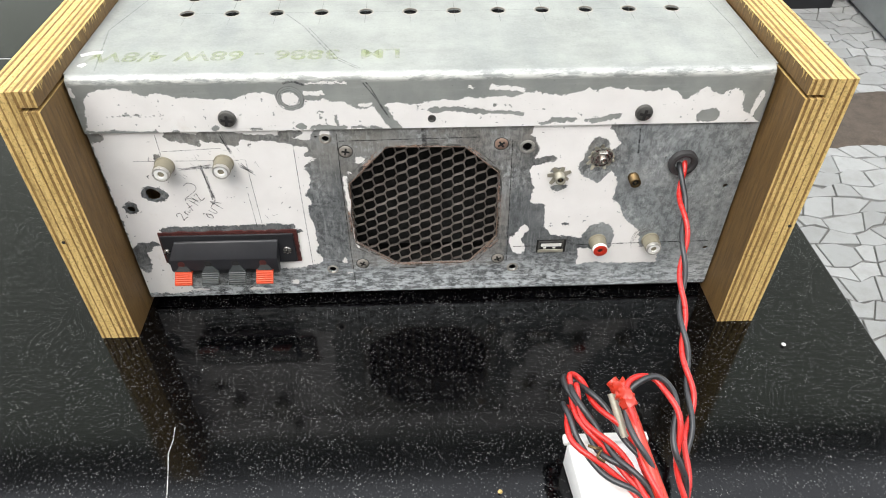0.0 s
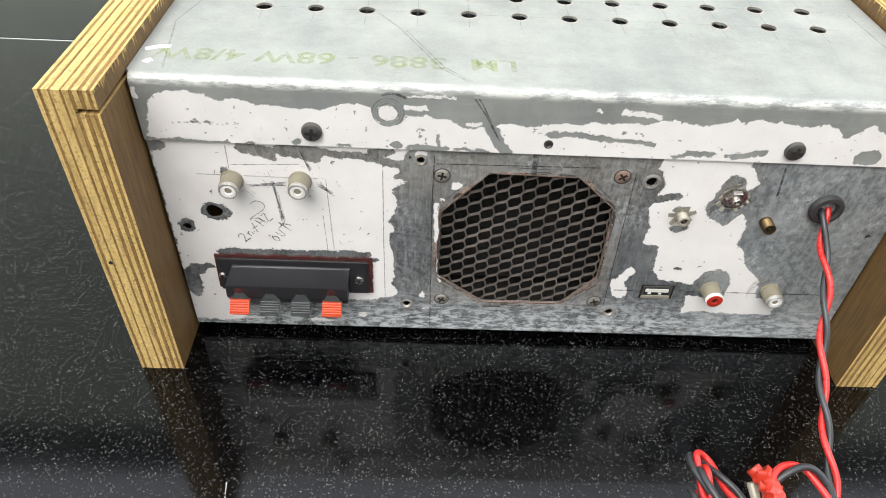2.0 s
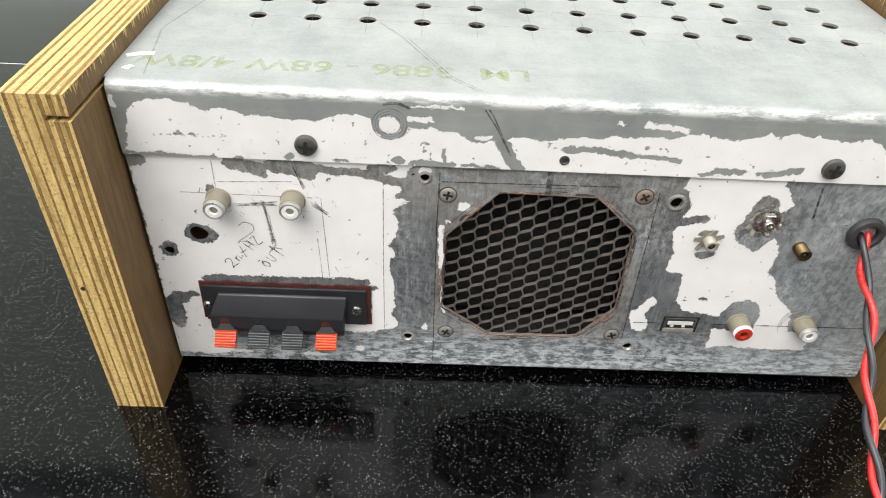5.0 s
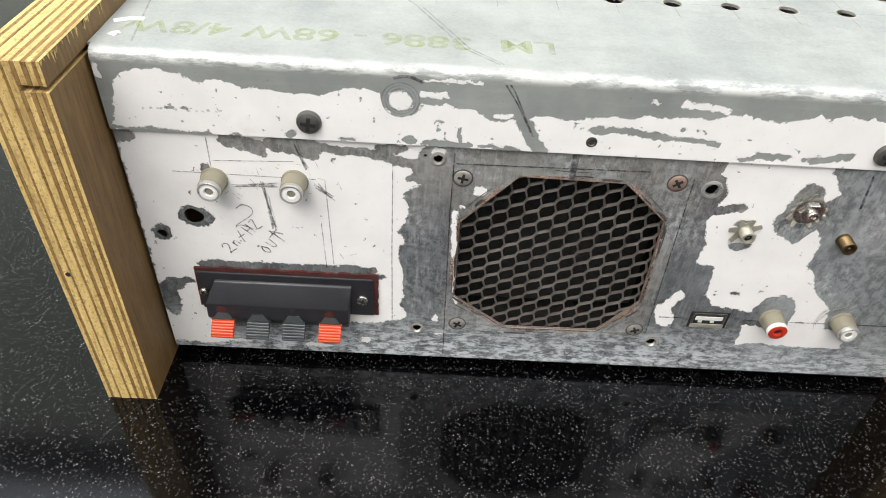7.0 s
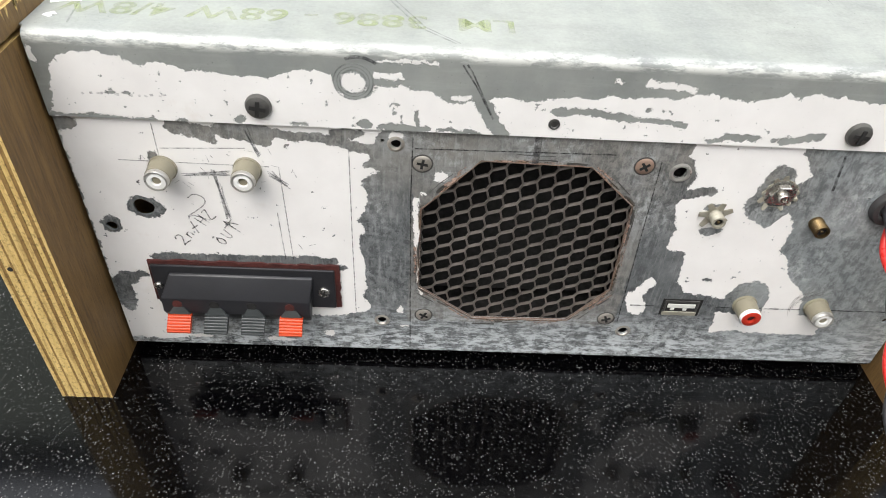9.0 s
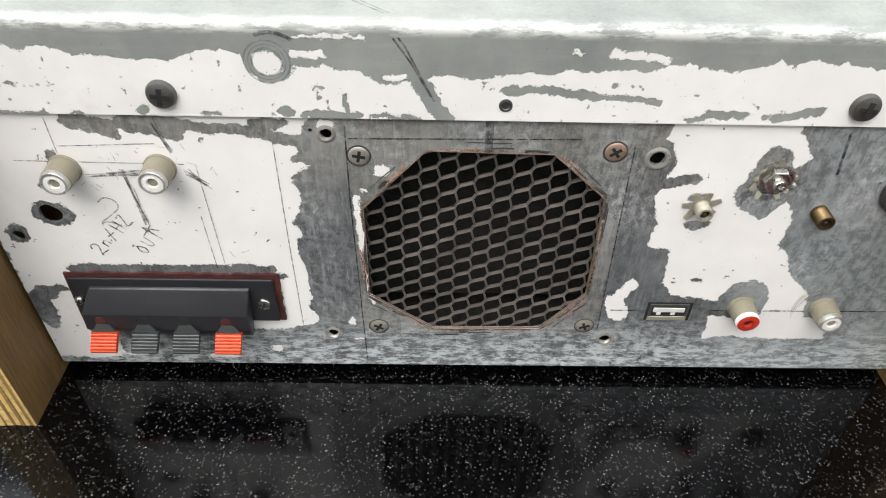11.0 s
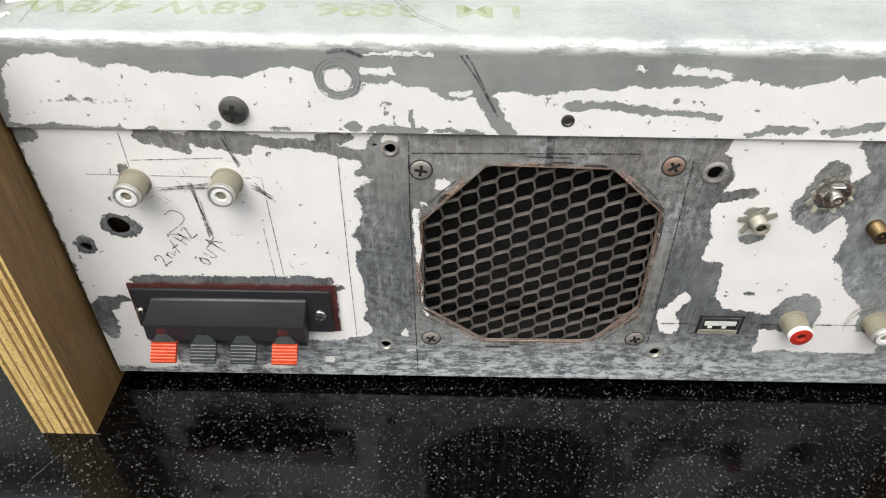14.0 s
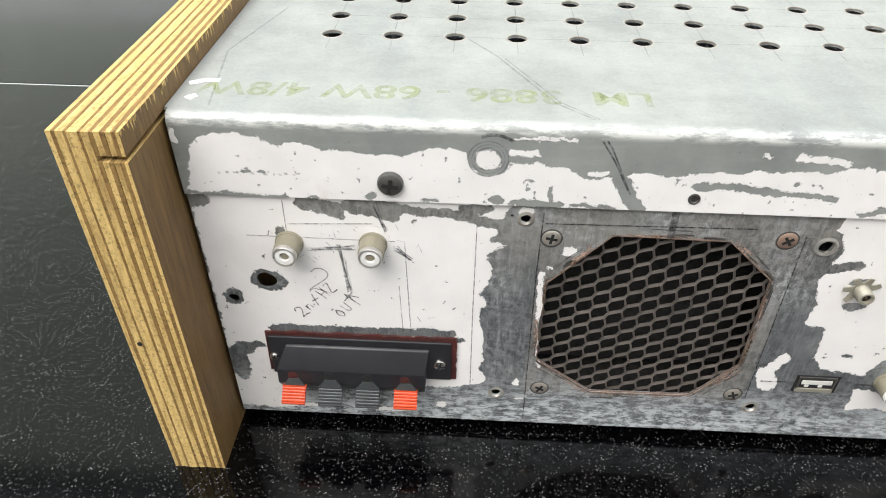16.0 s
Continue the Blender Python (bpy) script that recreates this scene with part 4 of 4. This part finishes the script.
DASH = [[(0.0, 0.0), (0.5, 1.0)], [(0.0, 0.55), (0.6, 0.45)]]
TALL_H = [[(0.1, 0.0), (0.1, 1.0)], [(0.1, 0.5), (0.55, 0.5)], [(0.55, 1.0), (0.5, 0.0)]]
TAIL = [[(0.0, 0.9), (0.4, 0.9), (0.0, 0.1), (0.5, 0.0)]]
LETTER_O = [[(0.3, 0.9), (0.05, 0.5), (0.25, 0.05), (0.5, 0.4), (0.3, 0.9)]]
LETTER_U = [[(0.05, 0.9), (0.05, 0.2), (0.35, 0.1), (0.5, 0.9)]]
LETTER_T = [[(0.25, -0.2), (0.35, 1.3)], [(-0.2, 0.9), (0.9, 0.95)], [(0.35, 1.3), (0.8, 0.3)]]
scrawl([TWO], -132.5, 82.5, -8, 12.0, M_PENCIL, 0.45)
scrawl([TWO, LOW_N, DASH, TALL_H, TAIL], -136.5, 67.5, 47, 5.6, M_INK, 0.52)
scrawl([LETTER_O, LETTER_U, LETTER_T], -120.5, 68, 52, 5.4, M_INK, 0.52)
rng = random.Random(21)
for _ in range(26):
    x, z = rng.choice(((-114, 108), (-96, 104), (-128, 103), (-102, 116), (-92, 70)))
    x, z = x + rng.uniform(-7, 7), z + rng.uniform(-5, 5)
    drawn([[(x, z), (x + rng.uniform(-1, 3), z + rng.uniform(-4, 1.5))]], 0.22, M_PENCIL)

# Brown arcs and blue smears where a socket was turned against the sheet.
for k in range(7):
    cx, cz, r, a0 = 136 + 0.4 * k, 44.8, 7.5 + 1.1 * k, 95 + 9 * k
    arc = [(cx + r * math.cos(radians(a)), cz + r * math.sin(radians(a))) for a in range(a0, a0 + 58, 8)]
    drawn([arc], 0.35, M_RUST_LINE if k % 2 else M_FAINT, "scratch")

# Faded stencil on the hood, upside down for whoever faces the rear panel.
m = Matrix.Translation(Vector((-10, 23.5, TOP + 0.12)) * MM) @ Matrix.Rotation(radians(180), 4, "Z") @ Matrix.Diagonal((1.16, 1, 1, 1))
lettering("faded_lettering", "LM  3886 - 68W 4/8W", 14.5 * MM, m, M_OLIVE, cover)
for points, width in (([(-74.2, 68), (-63, 52), (-43.4, 14), (-31.5, 3.2)], 0.8), ([(-60, 50), (-42, 15), (-30, 3.4)], 0.6), ([(167, 90), (170, 43), (169.6, 8)], 0.6), ([(-154, 98), (-166, 50), (-159, 5)], 0.7)):
    part("scratch", stroke(bmesh.new(), points, width, TOP + 0.1, flat=True), M_FAINT, cover)
for c in range(12):
    x = -129.4 + 24.8 * c
    part("pencil_mark", stroke(bmesh.new(), [(x, 55), (x + 0.4, DEPTH - 20)], 0.35, TOP + 0.08, flat=True), M_FAINT, cover)
for r in range(4):
    part("pencil_mark", stroke(bmesh.new(), [(-140, 70 + 21 * r), (155, 70.5 + 21 * r)], 0.35, TOP + 0.08, flat=True), M_FAINT, cover)

for ends, width in (([(-171, 21), (-166, 23.6), (-161, 24)], 3.2), ([(-168.6, 11), (-165.6, 9.4)], 2.4), ([(-167, 12.6), (-165, 10.4)], 1.6)):
    part("paint_chip", stroke(bmesh.new(), ends, width, TOP + 0.15, flat=True), M_WHITE, cover, "flake of white paint")

# ---- the power cable and what it lies on ----
cable = thing("power_cable")
tagged(cable, "twisted red and black power cable, coiled on the counter", "cable")


def twisted(points, turn=0.0, pitch=42.0, apart=1.5, radius=1.45):
    """Two insulated wires wound round each other along a line."""
    line = smooth_line(points)
    for colour, phase in ((M_RED_WIRE, 0.0), (M_BLACK_WIRE, math.pi)):
        run, wire, up = 0.0, [], Vector((0.3, 0.2, 1)).normalized()
        for n, p in enumerate(line):
            way = (line[min(n + 1, len(line) - 1)] - line[max(n - 1, 0)]).normalized()
            side = way.cross(up).normalized()
            up = side.cross(way).normalized()
            if n:
                run += (p - line[n - 1]).length
            a = turn + phase + 2 * math.pi * run / (pitch * MM)
            wire.append(p + apart * MM * (math.cos(a) * side + math.sin(a) * up))
        red = colour is M_RED_WIRE
        part("red_wire" if red else "black_wire", tube(bmesh.new(), wire, radius * MM), colour, cable, "glossy red insulation" if red else "black insulation", smooth=True)


twisted([(142.4, 14, 101), (142.2, 0, 100.5), (141, -12, 90), (140, -29, 80), (135, -58, 58), (132, -89, 40), (131, -110, 30), (124, -130, 22), (120, -150, 14), (115, -168, 7), (108, -190, 6)], 0.6)
twisted([(104, -190, 8), (116, -158, 20), (112, -141, 40), (114, -125, 52), (107, -113, 58), (96, -114, 58), (91, -121, 54), (94, -138, 45), (100, -154, 35), (104, -172, 24)], 2.2)
twisted([(104, -166, 24), (92, -148, 31), (78, -134, 36), (70, -116, 42), (68, -100, 44), (74, -99, 40), (79, -111, 42), (88, -125, 40), (98, -142, 33), (107, -165, 24)], 0.2, 38)
twisted([(66, -112, 38), (66, -118, 39), (68, -131, 36), (80, -144, 31), (94, -155, 27), (102, -172, 22)], 3.5, 46)
twisted([(72, -104, 40), (70, -108, 46), (73, -122, 43), (84, -137, 38), (93, -149, 34), (103, -168, 26)], 1.4, 40)
line = smooth_line([(86, -111, 55), (90, -117, 53), (93, -127, 49), (97, -142, 41), (103, -160, 30)])
bm = tube(bmesh.new(), line, 3.0 * MM, 12)
part("sleeve", bm, M_SLEEVE, cable, "split red heat-shrink sleeve", smooth=True)
line = smooth_line([(88, -113, 56), (90.5, -118, 54.5), (92.5, -124, 52)], 10)
bm = tube(bmesh.new(), line, 4.0 * MM, 14)
for v in bm.verts:
    v.co += Vector((noise.noise(v.co * 400), noise.noise(v.co * 400 + Vector((7, 0, 0))), noise.noise(v.co * 400 + Vector((0, 9, 0))))) * 0.0016
part("tape_wrap", bm, M_SLEEVE, cable, "crumpled red tape", smooth=True)
for a, b in (((86.5, -114, 49), (91, -131, 38)), ((71, -116, 39), (77, -129, 33))):
    part("bare_tip", tube(bmesh.new(), [Vector(a) * MM, (Vector(a) + Vector(b)) * MM / 2, Vector(b) * MM], 2.0 * MM), M_DULL, cable, "bare metal connector tip", smooth=True)
line = smooth_line([(72, -137, 41.5), (75, -139, 42.5), (78, -138, 40), (76, -141, 38.5), (79, -143, 37)], 6)
part("wire_tie", tube(bmesh.new(), line, 0.7 * MM, 8), M_BRASS, cable, "bare copper wire end", smooth=True)

# White plastic piece under the coil: a tapered block with a flange at its far end.
holder = thing("plastic_holder")
tagged(holder, "white plastic connector block lying on the counter", "connector")
bm = bmesh.new()
far = [(67.5, -121, 0.2), (108, -121, 0.2), (108, -121, 21), (67.5, -121, 21)]
near = [(73, -176, 0.2), (104, -176, 0.2), (104, -176, 15), (73, -176, 15)]
rings = [[bm.verts.new(Vector(p) * MM) for p in some] for some in (far, near)]
for k in range(4):
    bm.faces.new((rings[0][k], rings[0][(k + 1) % 4], rings[1][(k + 1) % 4], rings[1][k]))
bm.faces.new(rings[0]), bm.faces.new(rings[1])
bmesh.ops.bevel(bm, geom=list(bm.edges), offset=1.6 * MM, segments=3, affect="EDGES", profile=0.5)
part("block", bm, M_WHITE, holder, smooth=True)
part("flange", box(bmesh.new(), 65.4, 107.6, -123.5, -118.4, 19.6, 23.2, bevel=1.0), M_WHITE, holder, smooth=True)

# ---- marks and crumbs on the granite ----
chalk = part("chalk_line", stroke(bmesh.new(), [(-136.4, -92), (-135.4, -100), (-136.0, -108), (-133.6, -118), (-131, -130), (-129.5, -140)], 0.55, 0.12, flat=True), M_CHALK)
tagged(chalk, "short white chalk line on the granite", "mark")
scratch = part("scratch_mark", stroke(bmesh.new(), [(-192, -52), (-186, -41), (-180, -31)], 0.3, 0.12, flat=True), M_FAINT)
tagged(scratch, "thin pale scratch on the granite", "mark")


def crumb(x, y, size, material, label):
    bm = bmesh.new()
    bmesh.ops.create_icosphere(bm, subdivisions=2, radius=size * MM)
    for v in bm.verts:
        v.co = v.co * (0.75 + 0.5 * noise.noise(v.co * 900 + Vector((x, y, 0))))
        v.co.z *= 0.6
    low = min(v.co.z for v in bm.verts)
    bm.transform(Matrix.Translation((x * MM, y * MM, -low)))
    tagged(part("crumb", bm, material, smooth=False), label, "crumb", group="crumbs on the counter")


crumb(213, -48, 1.6, M_WHITE, "small pale chip lying on the granite")
crumb(34, -136, 1.5, M_PLY_LIGHT, "small yellow wood crumb on the granite")

# ---- beyond the counter ----
shed = thing("metal_cabinet", 2.03, 2.27, FLOOR_Z * MM)
tagged(shed, "pale grey painted cabinet standing on the paving", "cabinet")
turned = pose(0, 0, 0, 0, 0, -6)
bm = box(bmesh.new(), -310, 500, -330, 330, 12, 900, bevel=8)
bm.transform(turned)
part("body", bm, M_GREY_PAINT, shed)
# Black base that stands for the shadow beneath the cabinet.
bm = box(bmesh.new(), -290, 480, -310, 310, -8, 14)
bm.transform(turned)
part("plinth", bm, M_BLACK_BOX, shed)
# Plain black block, added to fill the dark area behind the paving.
dark_block = part("black_crate", box(bmesh.new(), 900, 1640, 2290, 2750, FLOOR_Z - 8, FLOOR_Z + 500, bevel=12), M_BLACK_BOX)
tagged(dark_block, "plain black block at the dark area beyond the paving", "crate")

# Bare soil where paving is missing, with a ragged edge.
bm = bmesh.new()
rng = random.Random(3)
rows = []
for j in range(9):
    row = []
    for k in range(60):
        x = 1.0 + 1.6 * k / 59
        y0, y1 = 1.31 + 0.012 * noise.noise((x * 14, 0, 0)), 1.69 + 0.06 * noise.noise((x * 9, 5, 0)) - 0.04 * math.sin(x * 5)
        y = y0 + (y1 - y0) * j / 8
        row.append(bm.verts.new((x, y, FLOOR_Z * MM + (-0.01 if j in (0, 8) else 0.008 + 0.004 * noise.noise((x * 20, y * 20, 1))))))
    rows.append(row)
for a, b in zip(rows, rows[1:]):
    for k in range(59):
        bm.faces.new((a[k], a[k + 1], b[k + 1], b[k]))
soil = part("soil_strip", bm, M_SOIL, smooth=True)
tagged(soil, "strip of bare brown soil across the paving", "soil", kind="structure")


def stone_outline(i, j, size):
    """A six-cornered stone in a running bond; neighbours share their wavy joints."""
    d, gap = size * 0.82, 0.0022

    def joint(i, j, up):
        return (i + 0.5 * (j % 2) + 0.7 * noise.noise((i * 3.7, j * 5.3, 2.5 + up * 1.6))) * size

    def course(x, j):
        return (j + 0.55 * noise.noise((x * 19, j * 4.1, 0.7))) * d

    x0, x1, x2, x3 = joint(i, j, 0) + gap, joint(i + 1, j, 0) - gap, joint(i + 1, j, 1) - gap, joint(i, j, 1) + gap
    low = [(x, course(x, j) + gap) for x in (x0, (x0 + x1) / 2, x1)]
    return low + [(x, course(x, j + 1) - gap) for x in (x2, (x2 + x3) / 2, x3)]


paved = part("paving", box(bmesh.new(), 200, 3000, -500, 3400, FLOOR_Z - 12, FLOOR_Z - 6), M_GROUND)
tagged(paved, "bed of grey mortar under pale irregular paving", "paving", kind="structure")
rest_vertices, rest_faces, rng, near_count = [], [], random.Random(8), 0
for j in range(-4, 62):
    for i in range(2, 42):
        points = stone_outline(i, j, 0.074)
        cx, cy = sum(p[0] for p in points) / 6, sum(p[1] for p in points) / 6
        if not (0.3 < cx < 2.7 and -0.3 < cy < 3.1) or 1.33 < cy < 1.66:
            continue
        high = FLOOR_Z * MM + rng.uniform(-0.0015, 0.0015)
        base = FLOOR_Z * MM - 0.008
        inner = [(cx + (x - cx) * 0.97, cy + (y - cy) * 0.97, high) for x, y in points]
        vs = [(x, y, base) for x, y in points] + [(x, y, high - 0.0012) for x, y in points] + inner
        fs = [(a + k, a + (k + 1) % 6, a + 6 + (k + 1) % 6, a + 6 + k) for a in (0, 6) for k in range(6)] + [(12, 13, 14, 15, 16, 17)]
        if near_count < 290 and 0.95 < cx < 1.75 and 0.75 < cy < 2.2:
            near_count += 1
            mesh = bpy.data.meshes.new("paving_stone")
            mesh.from_pydata(vs, [], fs)
            mesh.materials.append(M_PAVING)
            new("paving_stone", mesh).parent = paved
        else:
            n0 = len(rest_vertices)
            rest_vertices += vs
            rest_faces += [tuple(n0 + k for k in f) for f in fs]
mesh = bpy.data.meshes.new("paving_stones")
mesh.from_pydata(rest_vertices, [], rest_faces)
mesh.materials.append(M_PAVING)
rest = new("paving_stones", mesh)
rest.parent = paved
tagged(rest, kind="stuff")
